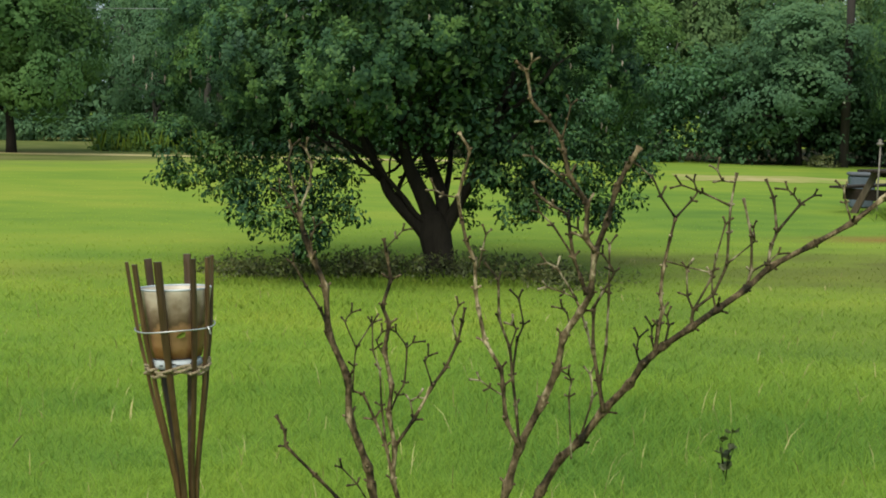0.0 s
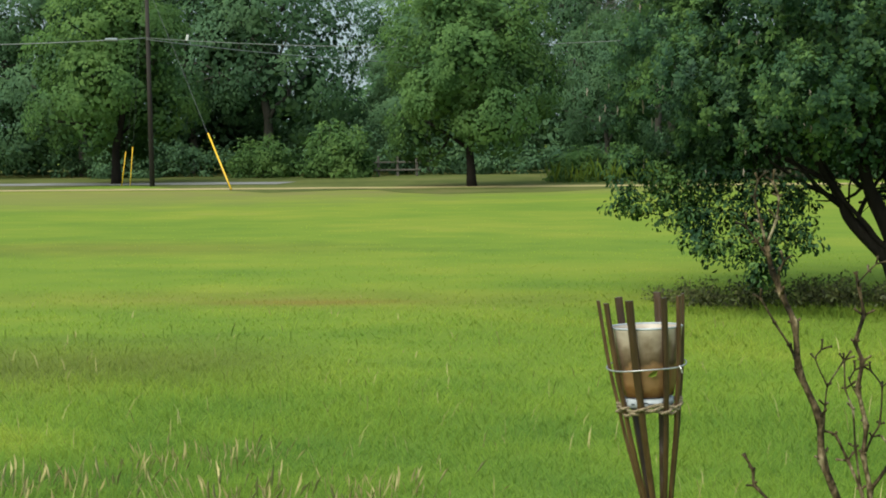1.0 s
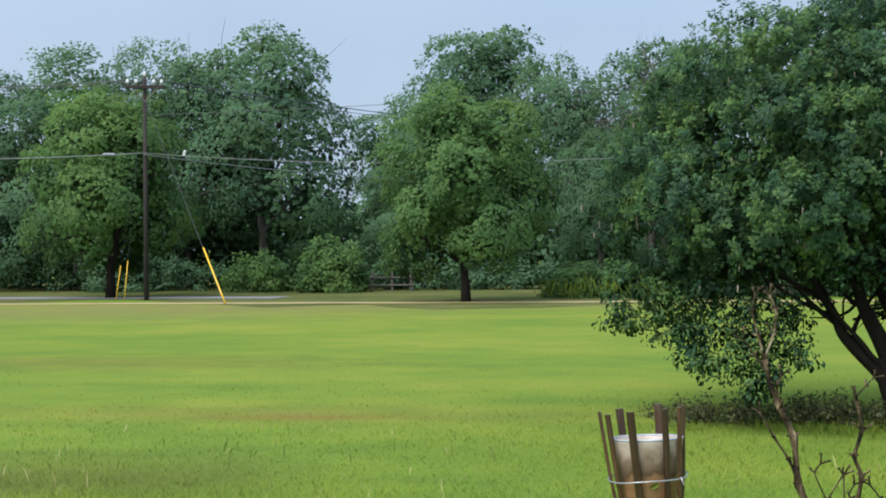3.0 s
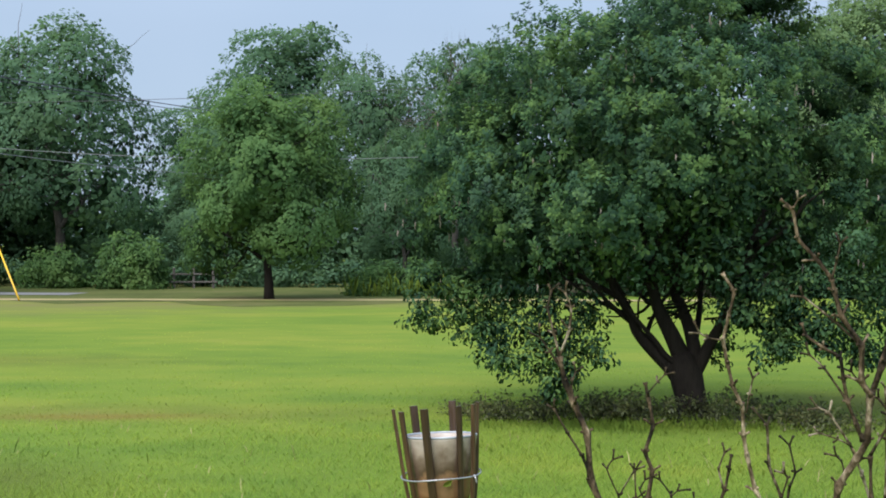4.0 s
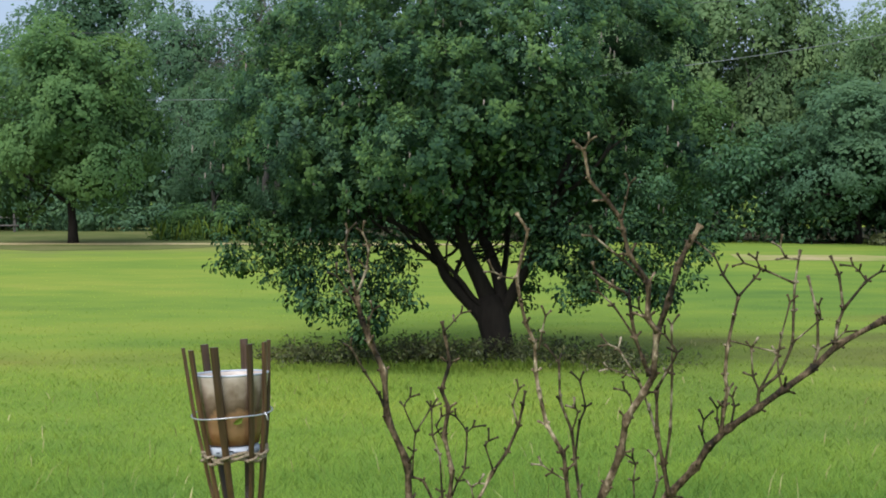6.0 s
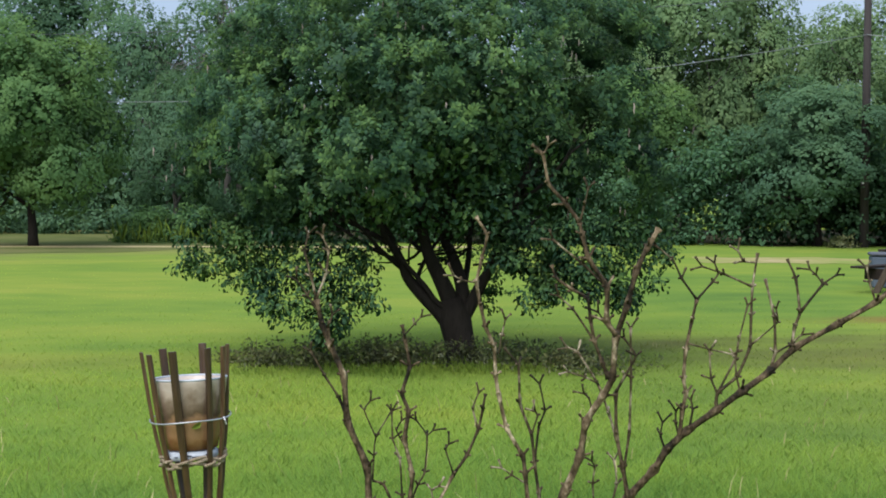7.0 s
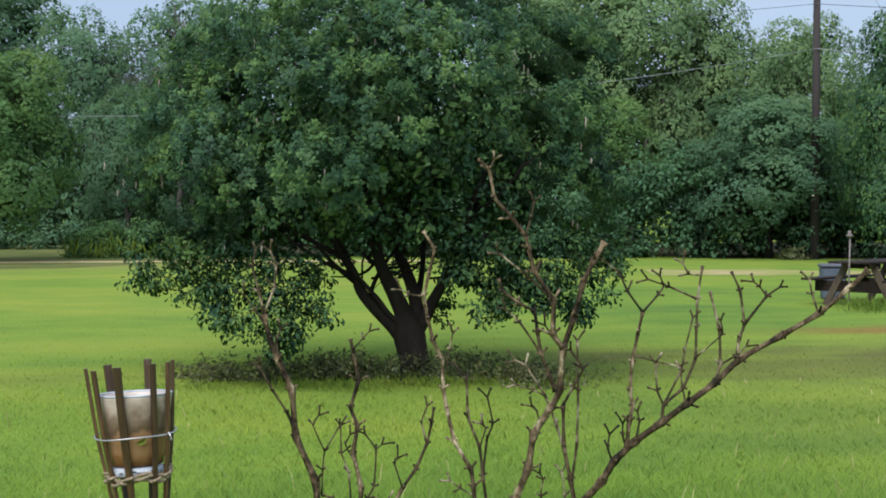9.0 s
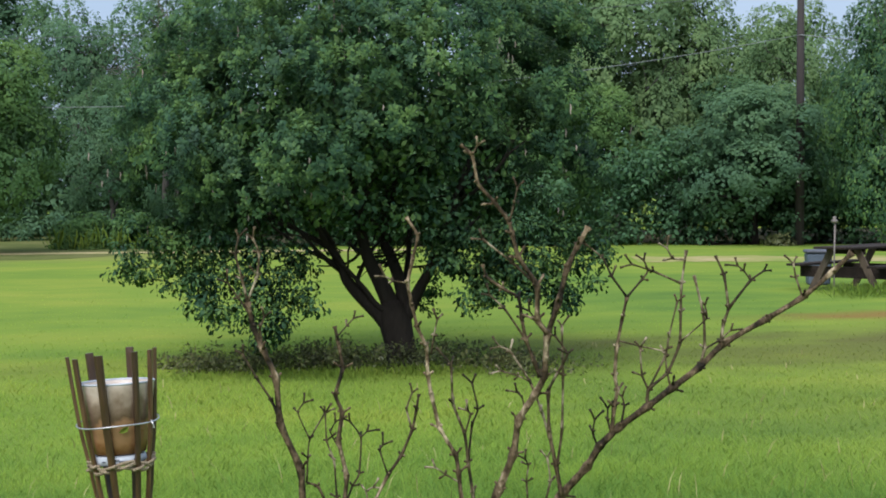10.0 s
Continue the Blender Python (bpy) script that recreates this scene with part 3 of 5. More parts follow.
def broad_tree(name, seed, height, spread, bole, leaf_mat, bark, domes=16, per=130, leaf=0.18, lumps=11, low=0.2):
    """A tall broadleaf tree: tapered trunk with limbs, and a crown of leaf clumps in uneven masses."""
    rng = np.random.default_rng(seed)
    root = thing(name)
    bm = bmesh.new()
    r0 = 0.020 * height ** 1.05
    pts = [(0, 0, -0.1), (0.02, 0, bole * 0.5), (rng.normal() * 0.1, rng.normal() * 0.1, bole), (rng.normal() * 0.3, rng.normal() * 0.3, height * 0.55), (rng.normal() * 0.4, rng.normal() * 0.4, height * 0.85)]
    tube(bm, pts, [r0 * 1.35, r0, r0 * 0.85, r0 * 0.5, r0 * 0.12], 10)
    for k in range(7):
        z = bole + (height * 0.75 - bole) * k / 7
        a = k * 2.4 + rng.random()
        limb(bm, rng, (0, 0, z), (math.cos(a), math.sin(a), 0.6), spread * 0.75, r0 * (0.5 - 0.04 * k), 1)
    part("trunk", bm, bark, root, smooth=True)
    # masses of the crown, each built of smaller domes of leaves
    mass = []
    for k in range(lumps):
        a, q = k * 2.399 + rng.random() * 0.6, (k + 0.5) / lumps
        z = height * (low + 0.08 + (0.84 - low) * q)
        wide = spread * (0.30 + 0.75 * math.sin(math.pi * min(0.97, 0.22 + 0.72 * q)))
        mass.append((math.cos(a) * wide * 0.62, math.sin(a) * wide * 0.62, z, spread * (0.32 + 0.20 * rng.random())))
    mass.append((0, 0, height * 0.55, spread * 0.62))
    mass.append((rng.normal() * 0.3, rng.normal() * 0.3, height * 0.82, spread * 0.38))
    P, A, Ln, Pf = [], [], [], []
    for x, y, z, r in mass:
        m = np.array([x, y, z])
        out = unit(m * np.array([1, 1, 0.5]) - np.array([0, 0, height * 0.22]))
        d = unit(rng.normal(size=(domes, 3)) + out * 0.5)
        for e in d:
            c = m + e * r * (0.70 + 0.24 * rng.random()) * np.array([1, 1, 0.92])
            if c[2] < height * low * 0.9:
                continue
            sr = r * (0.20 + 0.15 * rng.random())
            n = int(per * (sr / (0.36 * r)) ** 2 * (r / (0.42 * spread)) ** 2)
            o = unit(rng.normal(size=(n, 3)))
            face = unit(e + np.array([0, 0, 0.6]))
            o = unit(o + face * np.clip(0.1 - o @ face, 0, 2)[:, None] * 1.3)
            far = np.where(rng.random((n, 1)) < 0.06, 1.3, 1.0)
            P.append(c + o * sr * far * (0.62 + 0.42 * rng.random((n, 1)) ** 0.6) * np.array([1.05, 1.05, 0.82]))
            A.append(o + rng.normal(size=(n, 3)) * 0.6 + np.array([0, 0, -0.1]))
            Ln.append(leaf * (0.6 + 0.7 * rng.random(n)))
            Pf.append(o * 0.32 + e * 0.4 + out * 0.45 + np.array([0, 0, 0.25]))
        n = 230
        o = unit(rng.normal(size=(n, 3)))
        P.append(np.maximum(m + o * r * 0.74 * rng.random((n, 1)) ** 0.3, np.array([-99, -99, height * low * 0.9])))
        A.append(o + rng.normal(size=(n, 3)))
        Ln.append(leaf * 1.8 * (0.7 + 0.5 * rng.random(n)))
        Pf.append(o + out)
    P, A, Ln, Pf = (np.concatenate(q) for q in (P, A, Ln, Pf))
    obj("crown", leaf_mesh("crown", P, A, Ln, Ln * 0.62, rng, Pf, simple=True), leaf_mat, root)
    return root


def put(source, at, size, turn, label, category="tree", group="trees along the far edge"):
    ob = copy_thing(source, pose(*at, 0, 0, turn) @ Matrix.Diagonal((size[0], size[0], size[1], 1)))
    return tagged(ob, label, category, group)


FAR = "trees along the far edge"
oak_a = broad_tree("oak_tree", 21, 10.0, 4.6, 2.2, M["oak"], M["grey_bark"], 26, 104, 0.175, 12, 0.10)
oak_b = broad_tree("oak_tree", 22, 10.0, 3.8, 2.4, M["oak"], M["grey_bark"], 26, 96, 0.17, 11, 0.12)
pecan_a = broad_tree("pecan_tree", 23, 6.3, 2.7, 1.1, M["pecan"], M["bark"], 26, 104, 0.125, 12, 0.17)
pecan_b = broad_tree("pecan_tree", 24, 10.0, 3.4, 2.4, M["ash"], M["grey_bark"], 25, 88, 0.165, 11, 0.16)
DARK = "dense dark green tree at the edge of the woods"
NEAR = "dark evergreen tree near the utility pole"
FRONT = "spreading mid-green tree on a slim trunk before the woods"
# the near tree takes a darker leaf, as it stands clear of the haze
OTHER_LEAF = {NEAR: M["laurel"], FRONT: M["oak"]}
LIGHT = "lighter green leafy tree at the edge of the woods"
for src, x, y, w, h, turn, lab in (
        (oak_a, -22.5, 60.0, 1.0, 0.97, 200, DARK), (oak_b, -27.5, 61.0, 1.0, 0.95, 10, DARK), (oak_a, -18.2, 62.0, 0.85, 1.03, 120, DARK), (pecan_a, -17.39, 49.41, 1.12, 1.14, 75, "spreading green tree on a slim dark trunk behind the pole"),
        (oak_b, -10.9, 84.0, 1.25, 1.0, 44, DARK), (oak_a, -1.2, 64.0, 0.75, 0.97, 75, DARK), (oak_b, 2.6, 61.0, 0.85, 1.04, 140, DARK),
        (oak_b, 9.5, 60.0, 0.9, 1.05, 250, DARK),
        (pecan_b, 16.8, 58.0, 1.0, 1.12, 95, LIGHT), (pecan_b, 25.8, 55.0, 0.9, 0.9, 190, LIGHT), (oak_b, 23.5, 58.0, 0.8, 0.78, 33, DARK),
        (oak_a, 30.5, 52.0, 0.8, 0.95, 260, DARK), (oak_a, 23.4, 39.4, 0.5, 0.8, 200, NEAR), (oak_a, -7.4, 60.0, 0.6, 0.62, 165, DARK),
        (pecan_a, 20.9, 44.4, 1.0, 0.84, 50, FRONT), (pecan_a, 16.0, 49.5, 1.0, 0.9, 130, LIGHT), (pecan_a, 12.2, 50.0, 1.0, 0.85, 220, LIGHT),
        (pecan_b, 24.3, 48.4, 0.62, 0.88, 25, LIGHT), (pecan_a, 24.5, 46.5, 0.9, 0.75, 300, LIGHT), (oak_a, 0.0, 50.5, 0.42, 0.55, 15, DARK), (pecan_b, 23.0, 55.6, 0.7, 1.1, 150, LIGHT), (pecan_b, 19.0, 59.0, 0.8, 1.25, 310, LIGHT)):
    tree = put(src, (x, y, 0), (w, h), turn, lab)
    if lab in OTHER_LEAF:
        slot = [c for c in tree.children if c.name.startswith("crown")][0].material_slots[0]
        slot.link, slot.material = "OBJECT", OTHER_LEAF[lab]


oak_a.matrix_world = pose(-14.6, 61.0, 0, 0, 0, 20) @ Matrix.Diagonal((1.02, 1.02, 1.09, 1))
tagged(oak_a, "large dense dark green oak tree behind the road", "tree", FAR)
oak_b.matrix_world = pose(-6.1, 72.0, 0, 0, 0, 80) @ Matrix.Diagonal((1.25, 1.25, 1.27, 1))
tagged(oak_b, "tall dark green oak tree rising behind a lighter tree", "tree", FAR)
pecan_a.matrix_world = pose(-4.18, 44.2, 0, 0, 0, 160)
tagged(pecan_a, "mid-green young tree with a bare dark trunk beside the track", "tree", FAR)
pecan_b.matrix_world = pose(20.5, 57.0, 0, 0, 0, 10) @ Matrix.Diagonal((1.1, 1.1, 1.2, 1))
tagged(pecan_b, "tall airy light green tree at the edge of the woods", "tree", FAR)


def leaf_bank(name, seed, line, height, depth, mat, clumps, per, leaf, label, category, kind="stuff", top=0.3):
    """A bank of undergrowth along a line of (x, y), as leaf clumps with an uneven top."""
    rng = np.random.default_rng(seed)
    a, b = np.array(line[0]), np.array(line[1])
    d = (b - a) / np.linalg.norm(b - a)
    s = np.array([-d[1], d[0]])
    t = rng.random(clumps)
    q = rng.uniform(-0.5, 0.5, clumps) * depth
    xy = a + (b - a) * t[:, None] + s * q[:, None]
    h = height * (1 - top + top * (np.sin(t * 31 + seed) * 0.5 + np.sin(t * 13.7 + 2 * seed) * 0.5 + 0.3 * rng.normal(size=clumps)))
    z = h * rng.random(clumps) ** 0.75
    cs = np.column_stack([xy, np.maximum(z, leaf * 0.5)])
    p, am, ln, off = clump_leaves(rng, cs, leaf * 2.2, per, leaf, 0.2)
    p[:, 2] = np.maximum(p[:, 2], 0.03)
    ob = obj(name, leaf_mesh(name, p, am, ln, ln * 0.6, rng, off + np.array([0, 0, 0.4]), simple=True), mat)
    return tagged(ob, label, category, kind=kind)


def dead_tree(at, height, seed):
    """A tree whose bare grey top stands out of the woods."""
    rng = np.random.default_rng(seed)
    root = thing("dead_tree", at, 0, "bare grey dead treetop rising out of the woods", "tree")
    bm = tube(bmesh.new(), [(0, 0, -0.1), (0.1, 0, height * 0.5), (0.0, 0, height * 0.82)], [0.16, 0.11, 0.05], 8)
    for k in range(9):
        a = k * 2.4
        limb(bm, rng, (0.02, 0, height * (0.6 + 0.025 * k)), (math.cos(a) * 0.8, math.sin(a) * 0.8, 1.1), height * 0.22, 0.045, 2, 0.25, 5)
    part("trunk", bm, M["grey_bark"], root, smooth=True)
    return root


dead_tree((-0.4, 63.5, 0), 9.0, 71)
dead_tree((2.0, 58.5, 0), 9.4, 72)


def bush(at, size, seed, mat, clumps, leaf, label):
    """A rounded bush of leaf clumps on short stems."""
    rng = np.random.default_rng(seed)
    root = thing("bush", at, 0, label, "bush", "bushes along the verge")
    bm = bmesh.new()
    for k in range(5):
        a = k * 1.3
        limb(bm, rng, (0, 0, -0.05), (math.cos(a) * 0.5, math.sin(a) * 0.5, 1), size[1] * 0.8, 0.03, 1, 0.2, 5)
    part("stems", bm, M["grey_bark"], root, smooth=True)
    d = unit(rng.normal(size=(clumps, 3)))
    d[:, 2] = np.abs(d[:, 2])
    cs = d * (0.55 + 0.5 * rng.random((clumps, 1))) * np.array([size[0], size[0], size[1]])
    p, a, ln, off = clump_leaves(rng, cs, leaf * 2, 30, leaf, 0.1)
    p[:, 2] = np.maximum(p[:, 2], 0.02)
    tagged(obj("leaves", leaf_mesh("leaves", p, a, ln, ln * 0.5, rng, off + unit(p) * 0.6 + np.array([0, 0, 0.2])), mat, root), kind="stuff")
    return root


bush((-10.35, 54.6, 0), (1.35, 2.1), 51, M["pecan"], 170, 0.16, "rounded green bush beside the road")
bush((-13.6, 56.0, 0), (1.5, 1.5), 52, M["pecan"], 120, 0.16, "low green bush under the oak trees")
bush((-0.9, 47.6, 0), (1.0, 1.15), 53, M["pecan"], 110, 0.13, "fresh green bush with reeds at the end of the track")
bush((0.6, 47.9, 0), (1.0, 1.2), 54, M["pecan"], 110, 0.13, "fresh green bush with reeds at the end of the track")
bush((-5.3, 57.5, 0), (0.9, 0.9), 55, M["oak"], 70, 0.14, "low green bush under the oak trees")
bush((21.2, 43.1, 0), (0.5, 0.32), 57, M["weed"], 26, 0.1, "low tuft of weeds beside the utility pole")
bush((-19.5, 57.0, 0), (1.6, 1.5), 56, M["oak"], 110, 0.16, "low green bush under the oak trees")
rr = np.random.default_rng(61)
rn = 130
rc = np.column_stack([rr.uniform(-2.0, 2.2, rn), rr.uniform(46.0, 47.4, rn), np.zeros(rn)])
ra = np.column_stack([rr.normal(size=(rn, 2)) * 0.22, np.ones(rn)])
rl = 0.4 + 0.55 * rr.random(rn) ** 1.5
reeds = obj("reeds", leaf_mesh("reeds", rc, ra, rl, np.full(rn, 0.02), rr), M["blade"])
tagged(reeds, "upright green reeds and tall grass at the end of the track", "reeds", kind="stuff")
leaf_bank("far_woods", 31, ((-52, 76), (50, 74)), 9.0, 8, M["oak"], 1700, 36, 0.44, "dense dark woods far behind the meadow", "woods")
leaf_bank("undergrowth", 32, ((4, 48.6), (36, 42.1)), 3.8, 3.0, M["sumac"], 2000, 40, 0.17, "dense leafy undergrowth under the trees of the woods", "undergrowth")
leaf_bank("dark_thicket", 33, ((-34, 64), (8, 64)), 3.0, 5, M["oak"], 900, 34, 0.3, "shadowy thicket under the trees beyond the road", "thicket")
leaf_bank("understorey", 34, ((-30, 58.5), (3, 57)), 1.9, 2.5, M["oak"], 420, 46, 0.17, "leafy green understorey along the edge of the oak trees", "understorey")

# ---------------------------------------------------------------- laurel tree in the meadow
def laurel_tree():
    rng = np.random.default_rng(5)
    root = thing("laurel_tree", (2.72, 13.75, 0), -11.0, "rounded dark green evergreen tree with forked trunk and drooping skirts", "tree")
    bm = bmesh.new()
    tube(bm, smooth_line([(0.16, 0, -0.08), (0.13, 0, 0.12), (0.08, 0, 0.36), (0.03, 0.02, 0.62)]), [0.21, 0.175, 0.158, 0.152, 0.150, 0.150, 0.150, 0.153, 0.158, 0.16, 0.15, 0.13, 0.10], 16)
    forks = (((0.0, 0, 0.38), (-0.10, 0, 0.50), (-0.27, 0.0, 0.67), (-0.40, -0.02, 0.83), (-0.50, -0.05, 1.06), (-0.9, -0.1, 1.7), 0.092),
             ((0.06, 0, 0.46), (0.01, 0.02, 0.62), (-0.08, 0.0, 0.82), (-0.17, -0.03, 1.0), (-0.25, -0.08, 1.25), (-0.45, -0.3, 2.2), 0.115),
             ((0.12, 0.02, 0.46), (0.15, 0.06, 0.62), (0.10, 0.12, 0.86), (0.02, 0.18, 1.08), (-0.04, 0.25, 1.3), (0.1, 0.4, 2.4), 0.095),
             ((0.13, 0, 0.40), (0.21, 0.0, 0.54), (0.30, -0.03, 0.73), (0.39, -0.06, 0.90), (0.46, -0.1, 1.1), (0.8, -0.2, 2.0), 0.085),
             ((0.02, -0.05, 0.50), (-0.12, -0.06, 0.60), (-0.22, -0.08, 0.74), (-0.34, -0.10, 0.88), (-0.55, -0.15, 1.15), (-0.8, -0.3, 1.7), 0.036),
             ((-0.26, 0.02, 0.70), (-0.30, 0.06, 0.82), (-0.24, 0.10, 0.98), (-0.16, 0.15, 1.12), (-0.06, 0.2, 1.3), (0.0, 0.2, 2.0), 0.030),
             ((-0.42, 0.0, 0.92), (-0.52, 0.0, 1.0), (-0.70, 0.0, 1.08), (-0.9, 0.0, 1.2), (-1.2, 0.05, 1.4), (-1.5, 0.1, 1.6), 0.028),
             ((0.12, 0.1, 0.5), (0.16, 0.3, 0.75), (0.2, 0.5, 1.0), (0.22, 0.7, 1.3), (0.25, 1.0, 1.6), (0.3, 1.3, 2.0), 0.045))
    for *way, r in forks:
        line = smooth_line(way)
        tube(bm, line, [r * (0.86 - 0.024 * k) for k in range(len(line))], 10)
        b, c = Vector(way[3]), Vector(way[5])
        for k in range(3):
            w = (c - b).normalized() * 0.8 + Vector(rng.normal(size=3)) * 0.6
            limb(bm, rng, b.lerp(c, 0.1 + 0.28 * k), w, 0.9, r * 0.32, 1, 0.2, 6)
    for k in range(7):
        limb(bm, rng, (-0.3 + 0.09 * k, 0.1, 0.95 + 0.05 * (k % 3)), (rng.normal() * 1.2, 0.4, 0.3), 0.45, 0.014, 1, 0.3, 5)
    bmesh.ops.translate(bm, vec=(-0.085, 0, 0), verts=bm.verts)
    part("trunk", bm, M["bark"], root, smooth=True)
    # crown envelope: domed sprays of leaves over the whole outside
    n = 96
    k = np.arange(n) + 0.5
    zz = 1 - 1.70 * k / n
    th = k * 2.39996 + rng.normal(size=n) * 0.3
    rr = np.sqrt(1 - zz * zz)
    d = np.column_stack([rr * np.cos(th), rr * np.sin(th), zz])
    lump = np.array([noise.noise(Vector(q) * 2.3 + Vector((3.1, 0, 0))) for q in d])
    k = (0.70 + 0.22 * rng.random(n)) * (1 + 0.24 * lump)
    cs = np.array([-0.34, 0.0, 2.35]) + d * k[:, None] * np.array([2.30, 2.15, 1.72])
    cs[:, 2] += 0.16 * (cs[:, 0] + 0.34) * np.clip(cs[:, 2] - 2.0, 0, 2) / 1.8
    roof = np.interp(cs[:, 0], [-2.6, -2.0, -1.4, -0.9, -0.3, 0.4, 1.2, 2.1], [2.65, 3.05, 3.20, 3.30, 3.68, 3.95, 3.75, 3.05])
    cs[:, 2] = np.minimum(cs[:, 2], roof + 0.06 * rng.normal(size=n))
    cs = cs[~((cs[:, 2] < 1.5) & (np.hypot(cs[:, 0] + 0.1, cs[:, 1] * 0.6) < 1.05))]
    # hollows in the front of the crown that show its dark inside
    for hx, hz, hw in ((0.2, 1.72, 0.62), (1.1, 2.65, 0.36), (0.15, 3.45, 0.22), (-1.35, 2.3, 0.26)):
        cs = cs[~((np.hypot(cs[:, 0] - hx, cs[:, 2] - hz) < hw) & (cs[:, 1] < -0.2))]
    cs = cs[~((cs[:, 2] < 1.75) & (np.abs(cs[:, 0]) < 1.1) & (cs[:, 1] < 0.2) & (rng.random(len(cs)) < 0.6))]
    # hanging skirts round the rim
    sk = []
    for x, y, z0, z1, wd, cnt in ((-2.45, 0.2, 0.85, 1.5, 0.30, 34), (-2.05, -0.3, 0.75, 1.4, 0.3, 36), (-1.7, -0.9, 0.45, 1.3, 0.25, 34), (-1.25, -1.0, 0.28, 1.2, 0.28, 44),
                                  (-0.95, -0.9, 0.55, 1.2, 0.22, 22), (0.5, -0.4, 0.85, 1.35, 0.2, 36), (0.85, -0.5, 0.62, 1.35, 0.2, 54), (1.15, -0.5, 0.7, 1.4, 0.3, 44), (1.6, -0.2, 0.5, 1.4, 0.26, 46),
                                  (1.9, 0.3, 0.9, 1.6, 0.22, 26), (-0.6, 1.6, 1.0, 1.6, 0.7, 40), (0.6, 1.6, 0.9, 1.6, 0.7, 40), (-1.8, 1.2, 0.8, 1.5, 0.5, 40), (0.28, 0.25, 0.35, 0.8, 0.1, 6)):
        q = rng.normal(size=(cnt, 3)) * np.array([wd * 0.6, wd, 0])
        q[:, 2] = z0 + (z1 - z0) * rng.random(cnt)
        q[:, :2] += (x, y)
        sk.append(q)
    sk = np.concatenate(sk)
    top = np.array([0.5, 0.1, 3.88]) + rng.normal(size=(8, 3)) * np.array([0.3, 0.4, 0.1])
    cs = np.concatenate([cs, top])
    # sprays: a twig out of its lobe with leaves set round it
    lobe_r = 0.26 + 0.24 * rng.random(len(cs))
    count = np.round(54 * (lobe_r / 0.37) ** 2).astype(int)
    c = np.repeat(cs, count, 0)
    face = unit(np.repeat(unit(cs - np.array([-0.3, 0, 1.9])), count, 0) + np.array([0, 0, 0.45]))
    o = unit(rng.normal(size=c.shape))
    o = unit(o + face * np.clip(0.3 - (o * face).sum(1), 0, 2)[:, None] * 1.2)
    root_at = c + o * np.repeat(lobe_r, count)[:, None] * (0.55 + 0.5 * rng.random((len(c), 1))) * np.array([1.05, 1.05, 0.85])
    twig = unit(o + np.array([0, 0, 0.7]) + rng.normal(size=c.shape) * 0.35)
    per = 32
    along = rng.random((len(c) * per, 1)) ** 0.7
    tw = np.repeat(twig, per, 0)
    p = np.repeat(root_at, per, 0) + tw * along * 0.15
    ring = unit(np.cross(tw, unit(rng.normal(size=p.shape))))
    p = p + ring * 0.012
    a = ring * (1.15 - 0.6 * along) + tw * (0.35 + 0.6 * along) + rng.normal(size=p.shape) * 0.15
    ln = 0.043 * (0.65 + 0.6 * rng.random(len(p)))
    o = np.repeat(o * 0.8 + face * 0.3, per, 0) + tw * 0.25
    p2, a2, ln2, o2 = clump_leaves(rng, sk, 0.13, 34, 0.052, 0.5)
    inner = np.array([-0.3, 0.0, 2.3]) + unit(rng.normal(size=(620, 3))) * (rng.random((620, 1)) ** 0.5) * np.array([1.55, 1.5, 1.3])
    inner = inner[inner[:, 2] > 1.35]
    p3, a3, ln3, o3 = clump_leaves(rng, inner, 0.25, 30, 0.075)
    skirt = obj("skirt", leaf_mesh("skirt", p2, a2, ln2, ln2 * 0.48, rng, o2 + np.array([0, 0, 0.25])), M["laurel"], root)
    tagged(skirt, "hanging dark green leaves round the rim", kind="stuff")
    P, A, Ln = np.concatenate([p, p3]), np.concatenate([a, a3]), np.concatenate([ln, ln3])
    O = np.concatenate([o, o3])
    puff = O + 0.25 * unit(P - np.array([-0.3, 0, 2.0])) + np.array([0, 0, 0.25])
    crown = obj("crown", leaf_mesh("crown", P, A, Ln, Ln * 0.56, rng, puff, simple=True), M["laurel"], root)
    tagged(crown, "dense glossy dark green leaves", kind="stuff")
    # hanging seed pods on the outside of the crown
    out = cs[(np.abs(cs[:, 2] - 2.2) < 1.5)]
    pick = out[rng.integers(0, len(out), 150)] * np.array([1.12, 1.12, 1]) + rng.normal(size=(150, 3)) * np.array([0.16, 0.16, 0.12]) - np.array([0, 0, 0.12])
    kinds = []
    for k in range(4):
        h = 0.05 + 0.015 * k
        bm = tube(bmesh.new(), [(0, 0, 0), (0.006, 0, -h * 0.4), (0, 0, -h * 0.7), (0.004, 0, -h)], [0.004, 0.009, 0.007, 0.003], 5)
        me = bpy.data.meshes.new("seed_pod")
        bm.to_mesh(me)
        bm.free()
        me.materials.append(M["pod"])
        kinds.append(me)
    for i, q in enumerate(pick):
        pod = new("seed_pod", kinds[i % 4])
        pod.parent = root
        pod.location = q
    return root


laurel_tree()

# weeds in the shade of the laurel
rng = np.random.default_rng(8)
seat = np.column_stack([2.25 + 1.05 * rng.normal(size=46), 13.62 + 0.27 * rng.normal(size=46)])
seat = seat[(seat[:, 0] > 0.55) & (seat[:, 0] < 4.2)]
pick = seat[rng.integers(0, len(seat), 330)] + rng.normal(size=(330, 2)) * np.array([0.2, 0.14])
pick[:, 1] -= 0.10 + 0.22 * rng.random(330) ** 3 + 0.19 * (pick[:, 0] - 2.5)
near_trunk = np.clip(1.1 - np.abs(pick[:, 0] - 2.3) / 2.6, 0.2, 1)
wc = np.column_stack([pick, 0.02 + 0.22 * rng.random(330) ** 1.8 * near_trunk])
